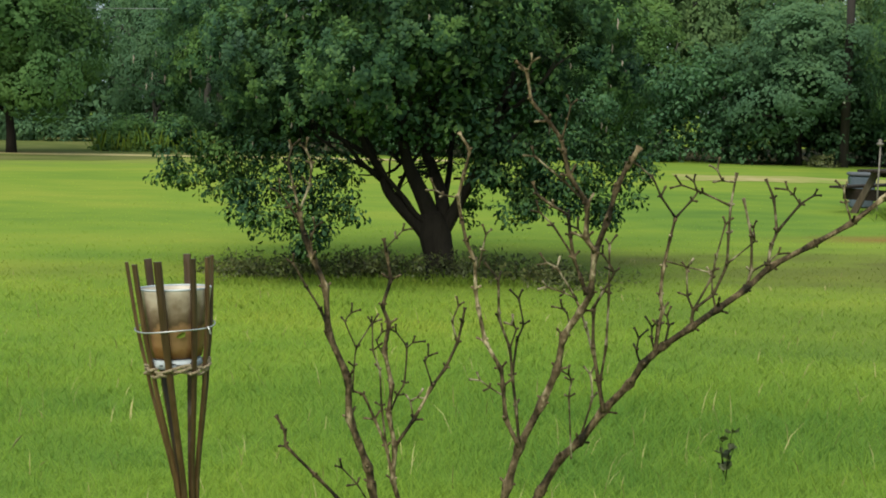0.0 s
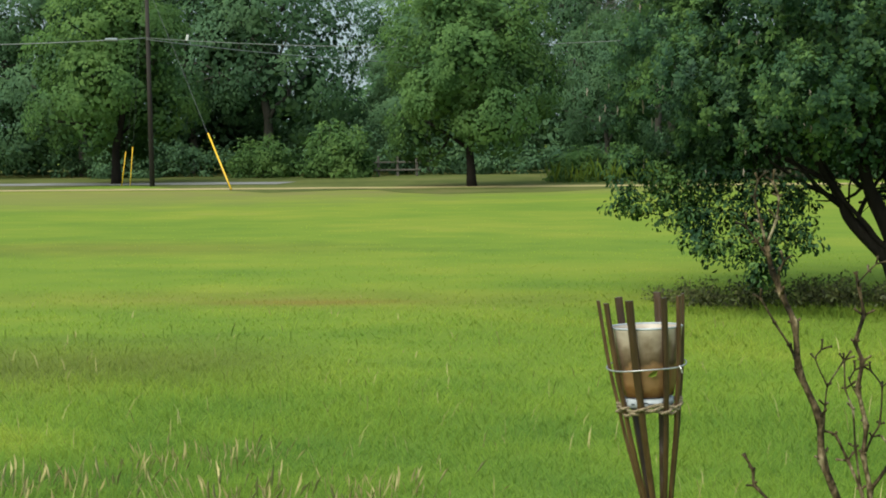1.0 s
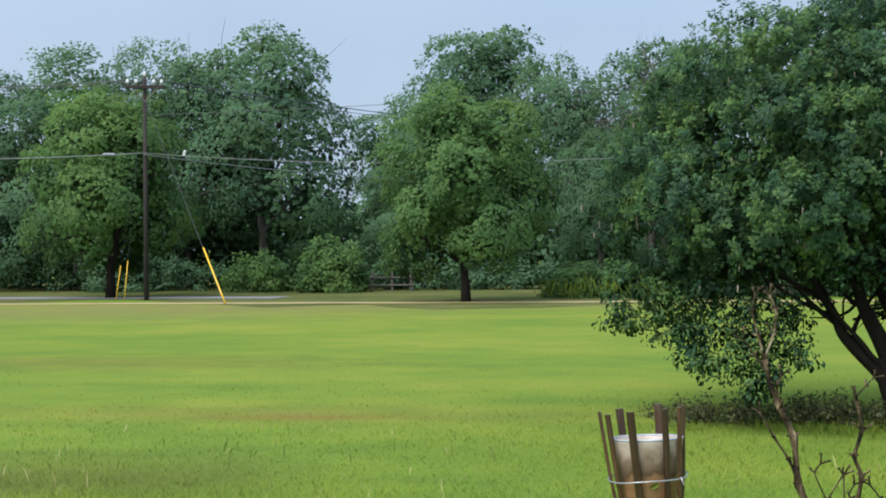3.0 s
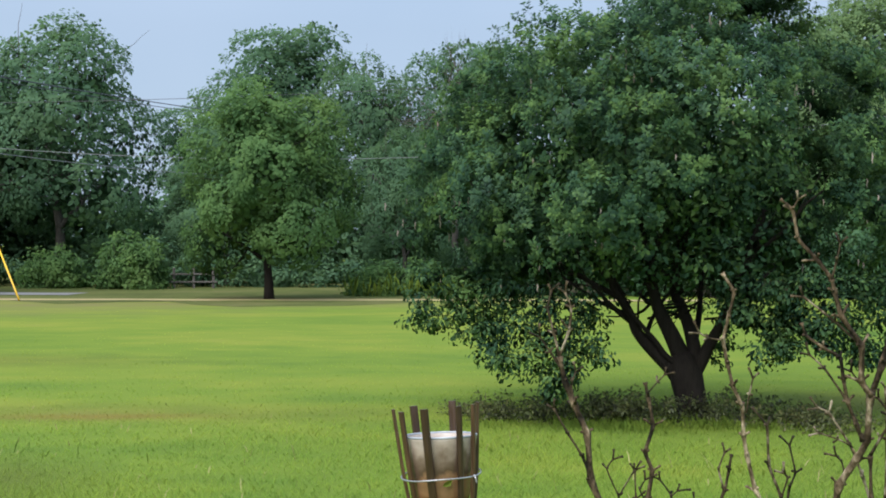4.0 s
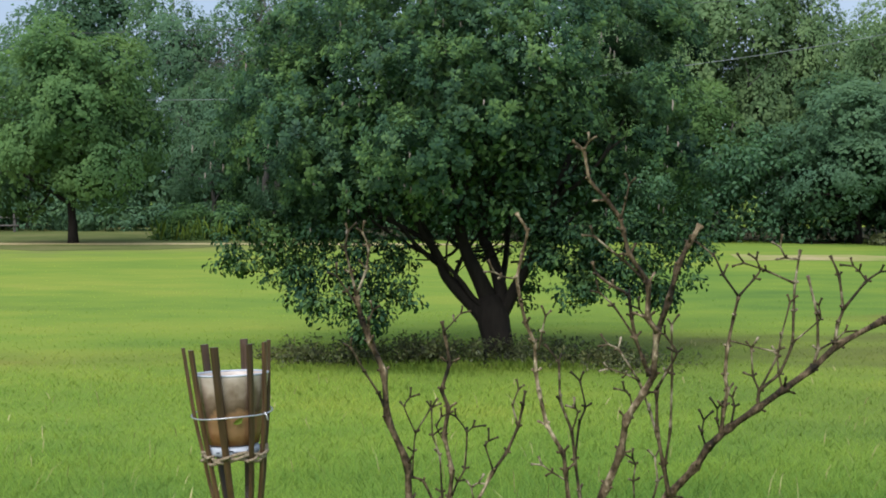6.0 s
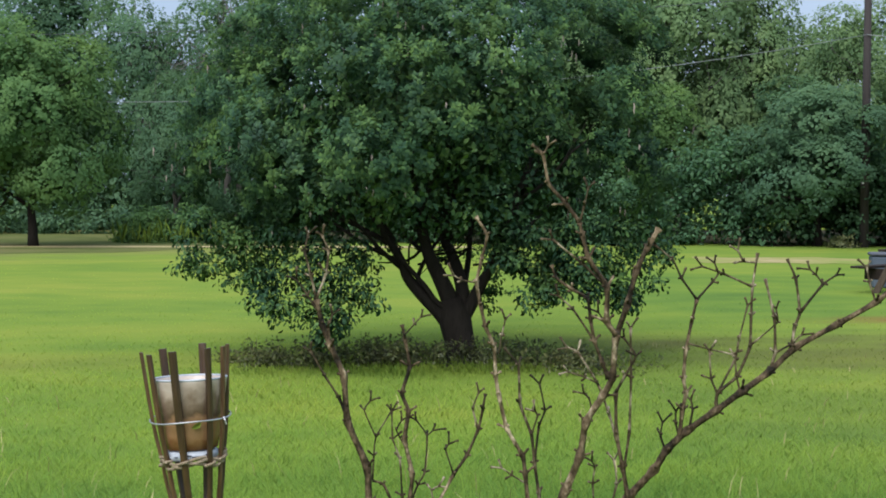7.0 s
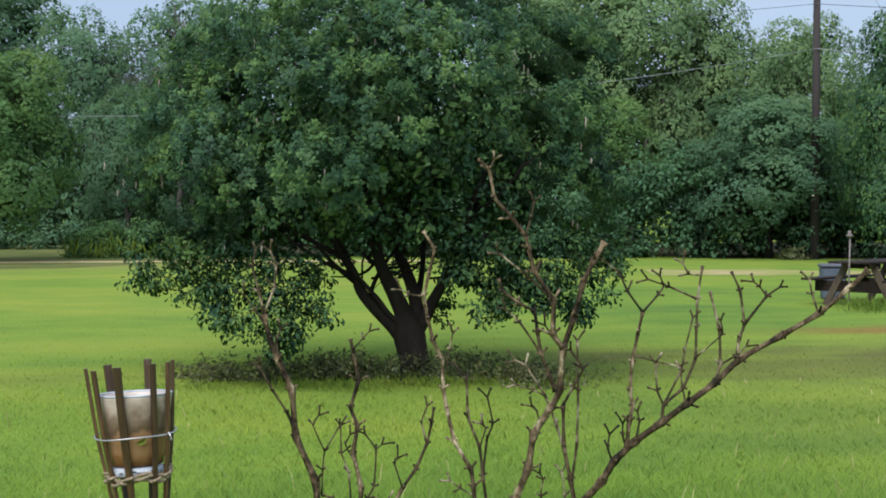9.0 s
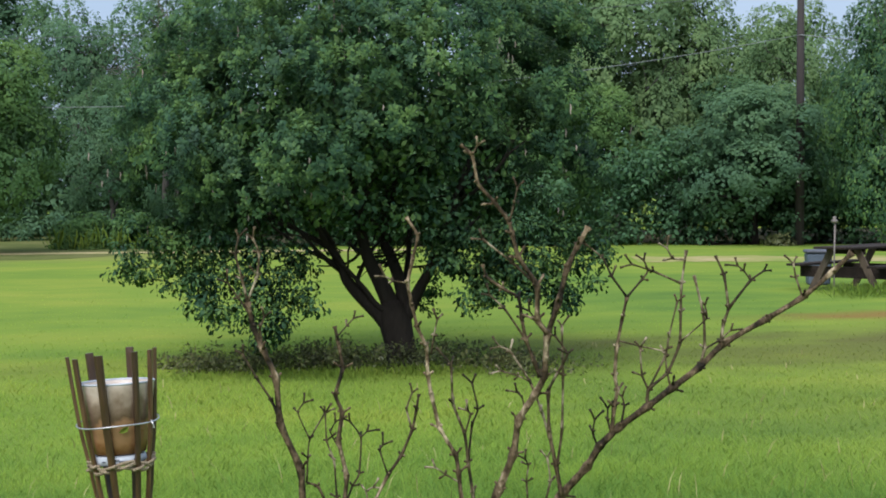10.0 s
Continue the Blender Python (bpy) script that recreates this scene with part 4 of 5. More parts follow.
p, a, ln, off = clump_leaves(rng, wc, 0.11, 26, 0.042)
p[:, 2] = np.maximum(p[:, 2], 0.01)
weeds = obj("weeds", leaf_mesh("weeds", p, a, ln, ln * 0.42, rng, off + np.array([0, 0, 0.6]), settle=0.25), M["weed"])
tagged(weeds, "low dark weeds in the shade under the laurel tree", "weeds", kind="stuff")


# ---------------------------------------------------------------- poles, guys and wires
def utility_pole(at, height, arm, label, turn, r=0.155):
    root = thing("utility_pole", at, turn, label, "utility pole", "utility poles")
    bm = bmesh.new()
    tube(bm, [(0, 0, -0.3), (0, 0, height * 0.5), (0, 0, height)], [r, r * 0.84, r * 0.68], 14)
    part("post", bm, M["pole"], root, smooth=True)
    if arm:
        z = height - 0.35
        part("crossarm", box(bmesh.new(), (1.25, 0.1, 0.12), (0, -0.16, z), bevel=0.01), M["pole"], root)
        for x in (-0.56, -0.28, 0.3, 0.56):
            bm = lathe(bmesh.new(), [(0.02, 0), (0.02, 0.06), (0.055, 0.07), (0.06, 0.12), (0.04, 0.13), (0.05, 0.17), (0.02, 0.2)], 10)
            bmesh.ops.translate(bm, vec=(x, -0.16, z + 0.06), verts=bm.verts)
            part("insulator", bm, M["porcelain"], root, "grey porcelain insulator", True)
        bm = lathe(bmesh.new(), [(0.03, 0), (0.05, 0.06), (0.05, 0.14), (0.02, 0.2)], 10)
        bmesh.ops.translate(bm, vec=(0, 0, height), verts=bm.verts)
        part("top_pin", bm, M["porcelain"], root, "", True)
        for s in (-1, 1):
            part("brace", tube(bmesh.new(), [(0.45 * s, -0.2, z), (0.0, -0.13, z - 0.5)], 0.018, 6), M["iron"], root)
    else:
        part("tag", box(bmesh.new(), (0.06, 0.012, 0.16), (-0.06, -0.15, 2.15), bevel=0.003), M["tag"], root, "small pale metal tag")
    return root


def nearer(x, y, z):
    """Places about the first pole, on the line of sight from the house."""
    return (x * 0.905, y * 0.905, 1.66 + (z - 1.66) * 0.905)


utility_pole((-15.25, 46.88, 0), 7.53, True, "dark wooden utility pole with crossarm and insulators", 17, 0.09)
utility_pole((21.98, 43.25, 0), 9.9, False, "tall dark wooden utility pole with a pale tag", -27)


def cable(name, a, b, sag, r, mat, label, group="overhead cables"):
    a, b = Vector(a), Vector(b)
    pts = [a.lerp(b, k / 24) - Vector((0, 0, sag * 4 * (k / 24) * (1 - k / 24))) for k in range(25)]
    ob = part(name, tube(bmesh.new(), pts, r, 6), mat, smooth=True)
    return tagged(ob, label, "cable", group)


P1, P2 = Vector(nearer(-16.85, 51.62, 5.3)), Vector((21.9, 43.1, 6.87))
cable("overhead_cable", P1, P2, 1.35, 0.0095, M["cable"], "pale telephone cable strung between the two poles")
cable("overhead_cable", P2, (40.0, 41.0, 6.4), 0.3, 0.014, M["cable"], "pale telephone cable running on from the pole")
cable("overhead_cable", P1 + Vector((0, 0, -0.05)), (-6.2, 58.5, 4.45), 0.15, 0.014, M["cable"], "pale service cable running into the trees")
cable("overhead_cable", P1, nearer(-32.0, 47.2, 5.2), 0.2, 0.016, M["cable"], "pale telephone cable with a splice case")
cable("overhead_cable", P2 + Vector((0, 0, 1.45)), (42.0, 41.0, 8.4), 0.2, 0.01, M["dark_cable"], "thin dark power line from the pole")
cable("overhead_cable", P2 + Vector((0, 0, 1.45)), nearer(-16.85, 51.6, 6.7), 0.5, 0.008, M["dark_cable"], "thin dark power line between the poles")
for x, z in ((-0.56, 8.0), (0.3, 8.05), (0.56, 7.98)):
    q = Vector(nearer(-16.85 + x * 0.95, 51.6 + x * 0.3, z))
    cable("power_line", q, (6.0 + x, 96 + x * 5, 8.9 + x * 0.5), 0.5, 0.014, M["dark_cable"], "thin dark power line above the trees", "power lines")
    cable("power_line", q, (-38.0, 47.0 + x, 7.6), 0.3, 0.01, M["dark_cable"], "thin dark power line running off from the crossarm", "power lines")
splice = part("splice_case", box(bmesh.new(), (0.42, 0.10, 0.10), nearer(-18.05, 51.25, 5.24), (0, 0, 17), 0.03), M["zinc"])
tagged(splice, "pale grey splice case hanging on the telephone cable", "splice case")
drip = part("cable_clamp", box(bmesh.new(), (0.09, 0.07, 0.2), nearer(-15.5, 52.3, 5.32), (0, 12, 0), 0.02), M["porcelain"])
tagged(drip, "small white clamp on the service cable", "clamp")


def guy(base, anchor, guard, label, r=0.007):
    root = thing("guy_wire", base, 0, label, "guy wire", "guy wires")
    b, a = Vector(base), Vector(anchor) - Vector(base)
    part("strand", tube(bmesh.new(), [(0, 0, -0.1), a * 0.5, a], r, 6), M["dark_cable"], root)
    d = a.normalized()
    part("guard", tube(bmesh.new(), [d * 0.03, d * 0.5, d * guard], 0.026 if guard > 2 else 0.014, 10), M["yellow"], root, "bright yellow plastic guy guard", True)
    return root


guy((-11.43, 42.8, 0), nearer(-16.85, 51.7, 7.4), 2.25, "steel guy wire with a bright yellow guard")
guy((-16.21, 46.56, 0), nearer(-16.8, 51.7, 7.5), 1.2, "steel guy wire with a thin yellow guard beside a tree trunk", 0.003)
guy((-15.93, 46.60, 0), nearer(-16.9, 51.7, 7.4), 1.35, "steel guy wire with a thin yellow guard near the pole", 0.003)


def rail_fence(at, turn):
    root = thing("rail_fence", at, turn, "grey wooden two-rail fence under the trees", "fence")
    for k in range(3):
        part("post", box(bmesh.new(), (0.10, 0.10, 0.9), (k * 0.75 - 0.75, 0, 0.35), bevel=0.015), M["grey_bark"], root)
    for z in (0.25, 0.55):
        part("rail", box(bmesh.new(), (1.8, 0.05, 0.06), (0, -0.078, z), bevel=0.01), M["grey_bark"], root)
    return root


rail_fence((-8.15, 55.5, 0), 8)


# ---------------------------------------------------------------- picnic table, tub and stake
def picnic_table(at, turn):
    root = thing("picnic_table", at, turn, "weathered dark wooden picnic table with attached benches on the grass", "picnic table")
    for k in range(5):
        part("top_plank", box(bmesh.new(), (2.3, 0.14, 0.04), (0, (k - 2) * 0.15, 0.75), bevel=0.006), M["timber"], root)
    for s in (-1, 1):
        for k in (0, 1):
            part("bench_plank", box(bmesh.new(), (2.3, 0.13, 0.04), (0, s * (0.68 + 0.14 * k), 0.45), bevel=0.006), M["timber"], root)
    for x in (-0.75, 0.75):
        part("top_batten", box(bmesh.new(), (0.04, 0.72, 0.09), (x + 0.05, 0, 0.684), bevel=0.005), M["timber"], root)
        part("bench_bearer", box(bmesh.new(), (0.05, 1.72, 0.19), (x + 0.05, 0, 0.325), bevel=0.005), M["timber"], root)
        for s in (-1, 1):
            part("leg", box(bmesh.new(), (0.045, 0.12, 0.86), (x, s * 0.43, 0.36), (s * 28, 0, 0), 0.005), M["worn_timber"], root, "paler sun-worn leg")
    return root


picnic_table((12.76, 22.61, 0), 33)


def storage_tub(at, turn):
    root = thing("storage_bin", at, turn, "tall blue-grey plastic bin with a dark lid behind the table", "bin")
    bm = box(bmesh.new(), (0.46, 0.42, 0.58), (0, 0, 0.29), bevel=0.03)
    for v in bm.verts:
        k = 0.86 + 0.14 * v.co.z / 0.58
        v.co.x, v.co.y = v.co.x * k, v.co.y * k
    part("body", bm, M["tub"], root)
    part("rim", box(bmesh.new(), (0.48, 0.44, 0.03), (0, 0, 0.41), bevel=0.01), M["tub"], root)
    part("lid", box(bmesh.new(), (0.5, 0.46, 0.07), (0, 0, 0.61), bevel=0.025), M["tub_lid"], root, "dark flat lid")
    return root


storage_tub((12.63, 24.09, 0), -20)
stake = thing("metal_stake", (11.51, 21.40, 0), 0, "thin grey metal stake with a small finial in the grass", "stake")
part("rod", tube(bmesh.new(), [(0, 0, -0.15), (0, 0, 0.6), (0.01, 0, 1.2)], 0.014, 8), M["iron"], stake, smooth=True)
part("finial", lathe(bmesh.new(), [(0.012, 1.18), (0.05, 1.2), (0.055, 1.235), (0.02, 1.25), (0.035, 1.28), (0.01, 1.3)], 10), M["iron"], stake, "", True)


# ---------------------------------------------------------------- bamboo torch
def frosted():
    """Cloudy glass, white above, brown water stain and silt below."""
    m = material("cloudy_glass", [(0.62, 0.6, 0.55), (0.78, 0.77, 0.73)], 30, 0.25, bump=0.05, fine=150)
    n, l = m.node_tree.nodes, m.node_tree.links
    b = n["Principled BSDF"]
    old = b.inputs["Base Color"].links[0].from_socket
    tc = n.new("ShaderNodeTexCoord")
    sep = n.new("ShaderNodeSeparateXYZ")
    l.new(tc.outputs["Object"], sep.inputs[0])
    ns = n.new("ShaderNodeTexNoise")
    ns.inputs["Scale"].default_value = 48
    ns.inputs["Detail"].default_value = 4
    l.new(tc.outputs["Object"], ns.inputs["Vector"])
    add = n.new("ShaderNodeMath")
    add.operation = "MULTIPLY_ADD"
    add.inputs[1].default_value = 0.05
    l.new(ns.outputs["Fac"], add.inputs[0])
    l.new(sep.outputs["Z"], add.inputs[2])
    mr = n.new("ShaderNodeMapRange")
    mr.inputs["From Min"].default_value, mr.inputs["From Max"].default_value = 1.402, 1.487
    l.new(add.outputs[0], mr.inputs["Value"])
    rp = n.new("ShaderNodeValToRGB")
    e = rp.color_ramp.elements
    e[0].position, e[0].color = 0.0, (0.24, 0.10, 0.035, 1)
    e[1].position, e[1].color = 1.0, (0.70, 0.64, 0.60, 1)
    for p, c in ((0.16, (0.36, 0.20, 0.10)), (0.36, (0.34, 0.20, 0.11)), (0.45, (0.13, 0.085, 0.055)), (0.62, (0.25, 0.185, 0.14)), (0.80, (0.56, 0.47, 0.40))):
        q = e.new(p)
        q.color = (*c, 1)
    l.new(mr.outputs[0], rp.inputs["Fac"])
    mx = n.new("ShaderNodeMix")
    mx.data_type, mx.blend_type = "RGBA", "MULTIPLY"
    mx.inputs["Factor"].default_value = 1.0
    l.new(old, mx.inputs[6])
    l.new(rp.outputs["Color"], mx.inputs[7])
    l.new(mx.outputs[2], b.inputs["Base Color"])
    tr = n.new("ShaderNodeBsdfTranslucent")
    l.new(mx.outputs[2], tr.inputs["Color"])
    ms = n.new("ShaderNodeMixShader")
    ms.inputs["Fac"].default_value = 0.12
    l.new(b.outputs["BSDF"], ms.inputs[1])
    l.new(tr.outputs["BSDF"], ms.inputs[2])
    l.new(ms.outputs["Shader"], n["Material Output"].inputs["Surface"])
    return m


def bamboo_torch():
    root = thing("bamboo_torch", (0.14, 1.575, 0), 0, "brown bamboo garden torch holding a cloudy glass jar", "torch")
    root.matrix_world = pose(0.1425, 1.56, 0, 0, -4.4, 0)
    # heights along the torch and the splint circle's radius there
    prof = ((1.484, 0.0462), (1.411, 0.0398), (1.366, 0.0330), (1.338, 0.0295), (1.24, 0.0125), (1.175, 0.0088))
    for deg, w, dz in ((176, 0.0050, 0), (215, 0.0070, 0.0), (122, 0.0088, -0.002), (253, 0.0085, 0.003), (66, 0.0082, 0.0), (300, 0.0066, 0.003), (328, 0.0058, 0.002), (14, 0.0056, 0.0)):
        a = radians(deg)
        out, tan = Vector((math.cos(a), math.sin(a), 0)), Vector((-math.sin(a), math.cos(a), 0))
        bm = bmesh.new()
        rows = []
        for i, p in enumerate(smooth_line([out * r + Vector((0, 0, z + (dz if i == 0 else 0))) for i, (z, r) in enumerate(prof)], 3)):
            k = 1.0 - 0.025 * i
            hw, th = w * 0.5 * k, 0.0022
            rows.append([bm.verts.new(p + tan * (hw * sx) + out * (th * sy)) for sx, sy in ((-1, -0.7), (1, -0.7), (1, 0.5), (0.35, 1.0), (-0.35, 1.0), (-1, 0.5))])
        for p, q in zip(rows, rows[1:]):
            for k in range(6):
                bm.faces.new((p[k], q[k], q[(k + 1) % 6], p[(k + 1) % 6]))
        bm.faces.new(rows[0])
        bm.faces.new(rows[-1][::-1])
        part("splint", bm, M["bamboo"], root)
    # the pole with its nodes
    pr = [(0.0125, -0.25)]
    for z in (0.22, 0.55, 0.86, 1.165):
        pr += [(0.0122, z - 0.03), (0.0150, z - 0.006), (0.0128, z), (0.0150, z + 0.006), (0.0122, z + 0.03)]
    pr += [(0.012, 1.21)]
    part("pole", lathe(bmesh.new(), pr, 14), M["bamboo"], root, "", True)
    # jar
    jar = part("jar", lathe(bmesh.new(), [(0.024, 1.377), (0.0285, 1.379), (0.031, 1.392), (0.0375, 1.430), (0.0396, 1.4485), (0.0401, 1.451), (0.0394, 1.453),
                                          (0.0380, 1.451), (0.0355, 1.430), (0.0290, 1.392), (0.0262, 1.384)], 40), frosted(), root, "cloudy glass jar stained brown below", True)
    jar.matrix_local = Matrix.Translation((0, 0, 1.415)) @ pose(0, 0, 0, -3.0, 2.6, 0) @ Matrix.Translation((0, 0, -1.415))
    # pale ring added as the white highlight along the glass edge
    part("rim", tube(bmesh.new(), [Vector((0.0396 * math.cos(a), 0.0396 * math.sin(a), 1.4525)) for a in (2 * math.pi * k / 40 for k in range(40))], 0.0013, 6, True), M["pale"], jar, "pale ring for the highlight on the glass rim", True)
    part("wax", lathe(bmesh.new(), [(0.036, 1.4455), (0.0372, 1.4462), (0.030, 1.4470), (0.01, 1.4472)], 30), M["zinc"], jar, "pale wax surface", True)
    part("jar_foot", lathe(bmesh.new(), [(0.024, 1.3665), (0.0275, 1.367), (0.0285, 1.371), (0.0275, 1.3765), (0.02, 1.3768)], 30), M["pale"], jar, "pale blue-white base", True)
    # worn printing on the base, as plain bars
    for k, (deg, w) in enumerate(((236, 0.004), (262, 0.008), (281, 0.011), (306, 0.005))):
        a = radians(deg)
        part("print_bar", box(bmesh.new(), (w, 0.0008, 0.0014), (0.0286 * math.cos(a), 0.0286 * math.sin(a), 1.3712 + 0.0015 * (k % 2)), (0, 0, deg + 90)), M["tub_lid"], jar, "dark worn print")

    # wire hoop and twine
    pts = [Vector((0.0428 * math.cos(a), 0.0428 * math.sin(a), 1.411 + 0.0008 * math.sin(3 * a))) for a in (2 * math.pi * k / 40 for k in range(40))]
    part("wire_hoop", tube(bmesh.new(), pts, 0.0009, 6, True), M["wire"], root, "twisted silver wire hoop", True)
    part("wire_end", tube(bmesh.new(), [(0.034, -0.028, 1.412), (0.0355, -0.031, 1.409), (0.0365, -0.031, 1.404)], 0.0009, 5), M["wire"], root)
    for ph, dz in ((0, 0), (0.7, 0.003), (1.9, -0.002)):
        pts = [Vector(((0.0330 + 0.0018 * math.sin(a * 8 + ph)) * math.cos(a), (0.0330 + 0.0018 * math.sin(a * 8 + ph)) * math.sin(a), 1.366 + dz + 0.0030 * math.sin(a * 4 + ph))) for a in (2 * math.pi * k / 64 for k in range(64))]
        part("twine", tube(bmesh.new(), pts, 0.0019, 5, True), M["twine"], root, "", True)
    for deg in (200, 215, 253, 300, 328):
        a = radians(deg)
        c = Vector((0.0335 * math.cos(a), 0.0335 * math.sin(a), 1.366 + 0.002 * math.sin(deg)))
        out, tan = Vector((math.cos(a), math.sin(a), 0.1)), Vector((-math.sin(a), math.cos(a), 0.25))
        loop = [c + tan * (0.0058 * math.cos(q)) + out * (0.0042 * math.sin(q)) for q in (2 * math.pi * k / 12 for k in range(12))]
        part("knot", tube(bmesh.new(), loop, 0.0017, 5, True), M["twine"], root, "", True)
    leaf = leaf_mesh("leaf", np.array([[0.0005, -0.0352, 1.402]]), np.array([[1.0, -0.05, 0.5]]), np.array([0.012]), np.array([0.006]), np.random.default_rng(3), settle=0.0, face_up=0.0)
    obj("leaf", leaf, M["blade"], jar, "small green leaf stuck to the glass")
    return root


bamboo_torch()

# ---------------------------------------------------------------- leafless shrub
shrub = thing("bare_shrub", (0.646, 2.12, 0), -12.37, "leafless shrub with knobbly reddish-brown branching stems", "shrub")
twig_rng = np.random.default_rng(77)


def stem(thick, depth, *pts):
    """One branch in the shrub's own plane: thickness in cm, depth in m, then (across, up) in m."""
    n = len(pts)
    p3 = []
    for i, (x, z) in enumerate(pts):
        y = depth * min(1.0, max(0.0, z / 0.9)) + 0.012 * math.sin(7 * z + 11 * x)
        p3.append((x, y, z))
    line = smooth_line(p3, 4)
    for i in range(len(line)):
        a, b = Vector(p3[i // 4]), Vector(p3[min(i // 4 + 1, n - 1)])
        line[i] = line[i].lerp(a.lerp(b, (i % 4) / 4), 0.6)
    r0 = thick * (0.0035 if thick > 1.2 else 0.0036)
    end = 0.5 if thick > 1.2 else 0.62
    rad = []
    m = len(line)
    for i in range(m):
        k = i / (m - 1)
        knob = 1.0 + 0.42 * max(0.0, math.cos(i * math.pi / 2)) ** 6 + 0.14 * twig_rng.random()
        rad.append(max(0.0013, r0 * (1 - (1 - end) * k) * knob))
    rad[-1] *= 1.3
    bm = tube(bmesh.new(), line, rad, 8 if thick > 1 else 6)
    # swollen buds in pairs at the joints, some grown into snapped spurs
    for i in range(4, m - 1, 4):
        ahead = (line[i + 1] - line[i - 1]).normalized()
        side = ahead.cross(Vector(twig_rng.normal(size=3))).normalized()
        for way in (side, -side):
            d = (way + ahead * 0.6).normalized() * (rad[i] + 0.004 + 0.016 * twig_rng.random() ** 3)
            tube(bm, [line[i], line[i] + d * 0.55, line[i] + d * 0.85, line[i] + d], [rad[i] * 0.7, 0.0016, 0.0024, 0.0010], 5)
    if thick < 0.7:
        ahead = (line[-1] - line[-2]).normalized()
        side = ahead.cross(Vector((0.2, 1.0, 0.1))).normalized()
        for way in (side, -side):
            d = (way * 0.8 + ahead).normalized() * (0.010 + 0.010 * twig_rng.random())
            tube(bm, [line[-1] - ahead * 0.002, line[-1] + d * 0.6, line[-1] + d], [0.0018, 0.0015, 0.0024], 5)
    part("branch", bm, M["twig" if thick > 0.75 else "young_twig"], shrub, smooth=True)


stem(1.9, -0.06, (-0.037, -0.02), (-0.275, 0.968), (-0.288, 1.013), (-0.3, 1.073), (-0.305, 1.099), (-0.335, 1.176), (-0.339, 1.238), (-0.369, 1.306), (-0.375, 1.374), (-0.394, 1.416), (-0.408, 1.45), (-0.417, 1.488))
stem(0.6, -0.06, (-0.417, 1.488), (-0.425, 1.522), (-0.435, 1.559), (-0.43, 1.586))
stem(0.6, -0.06, (-0.417, 1.488), (-0.403, 1.527), (-0.4, 1.56), (-0.41, 1.584))
stem(0.5, -0.06, (-0.415, 1.471), (-0.43, 1.494), (-0.447, 1.518))
stem(0.5, -0.06, (-0.394, 1.416), (-0.399, 1.446), (-0.392, 1.467))
stem(0.6, -0.06, (-0.369, 1.306), (-0.381, 1.34), (-0.403, 1.374), (-0.425, 1.412))
stem(0.9, 0.02, (-0.31, 0.733), (-0.306, 0.943), (-0.337, 0.98), (-0.359, 1.025), (-0.394, 1.06), (-0.443, 1.107), (-0.445, 1.131), (-0.46, 1.157))
stem(0.4, -0.06, (-0.3, 1.039), (-0.322, 1.073), (-0.347, 1.099))
stem(1.3, 0.10, (-0.024, -0.02), (-0.243, 0.918), (-0.248, 0.966), (-0.261, 0.993), (-0.275, 1.039), (-0.273, 1.095), (-0.284, 1.15), (-0.28, 1.196), (-0.293, 1.253), (-0.287, 1.297), (-0.298, 1.326), (-0.286, 1.368), (-0.294, 1.413), (-0.299, 1.436))
stem(0.3, 0.10, (-0.294, 1.42), (-0.28, 1.436), (-0.267, 1.45))
stem(0.8, 0.10, (-0.275, 1.039), (-0.287, 1.095), (-0.307, 1.14), (-0.326, 1.18), (-0.344, 1.186))
stem(0.8, 0.10, (-0.273, 1.095), (-0.243, 1.141), (-0.214, 1.196), (-0.193, 1.226), (-0.175, 1.267), (-0.168, 1.299), (-0.164, 1.325))
stem(0.5, 0.10, (-0.175, 1.267), (-0.184, 1.301), (-0.174, 1.329))
stem(0.4, 0.10, (-0.214, 1.196), (-0.227, 1.235), (-0.221, 1.246))
stem(0.4, 0.10, (-0.243, 1.141), (-0.249, 1.171), (-0.236, 1.178))
stem(0.5, 0.10, (-0.287, 1.095), (-0.296, 1.162), (-0.3, 1.221), (-0.312, 1.253), (-0.314, 1.299))
stem(0.4, 0.10, (-0.344, 1.186), (-0.342, 1.226), (-0.339, 1.256), (-0.314, 1.299))
stem(0.3, 0.10, (-0.339, 1.256), (-0.358, 1.299), (-0.347, 1.316))
stem(0.5, 0.10, (-0.28, 1.157), (-0.271, 1.18), (-0.26, 1.2), (-0.257, 1.258), (-0.276, 1.285))
stem(0.3, 0.10, (-0.257, 1.258), (-0.246, 1.268))
stem(0.3, 0.10, (-0.293, 1.242), (-0.306, 1.267), (-0.297, 1.285))
stem(2.0, 0.00, (0.004, -0.02), (-0.121, 0.95), (-0.103, 1.005), (-0.09, 1.058), (-0.073, 1.119), (-0.039, 1.19), (-0.017, 1.245), (-0.009, 1.298), (0.017, 1.341), (0.03, 1.368), (0.034, 1.429), (0.051, 1.481), (0.064, 1.533), (0.081, 1.568), (0.098, 1.596))
stem(0.9, -0.10, (-0.077, 1.143), (-0.098, 1.185), (-0.104, 1.235), (-0.108, 1.261), (-0.132, 1.302), (-0.144, 1.352), (-0.149, 1.38), (-0.151, 1.422), (-0.164, 1.451), (-0.172, 1.484), (-0.178, 1.517), (-0.171, 1.55), (-0.163, 1.587), (-0.18, 1.614))
stem(0.4, -0.10, (-0.178, 1.517), (-0.199, 1.52), (-0.213, 1.528))
stem(0.7, -0.03, (-0.074, 1.127), (-0.081, 1.19), (-0.088, 1.237), (-0.093, 1.281), (-0.111, 1.328), (-0.114, 1.387), (-0.136, 1.414))
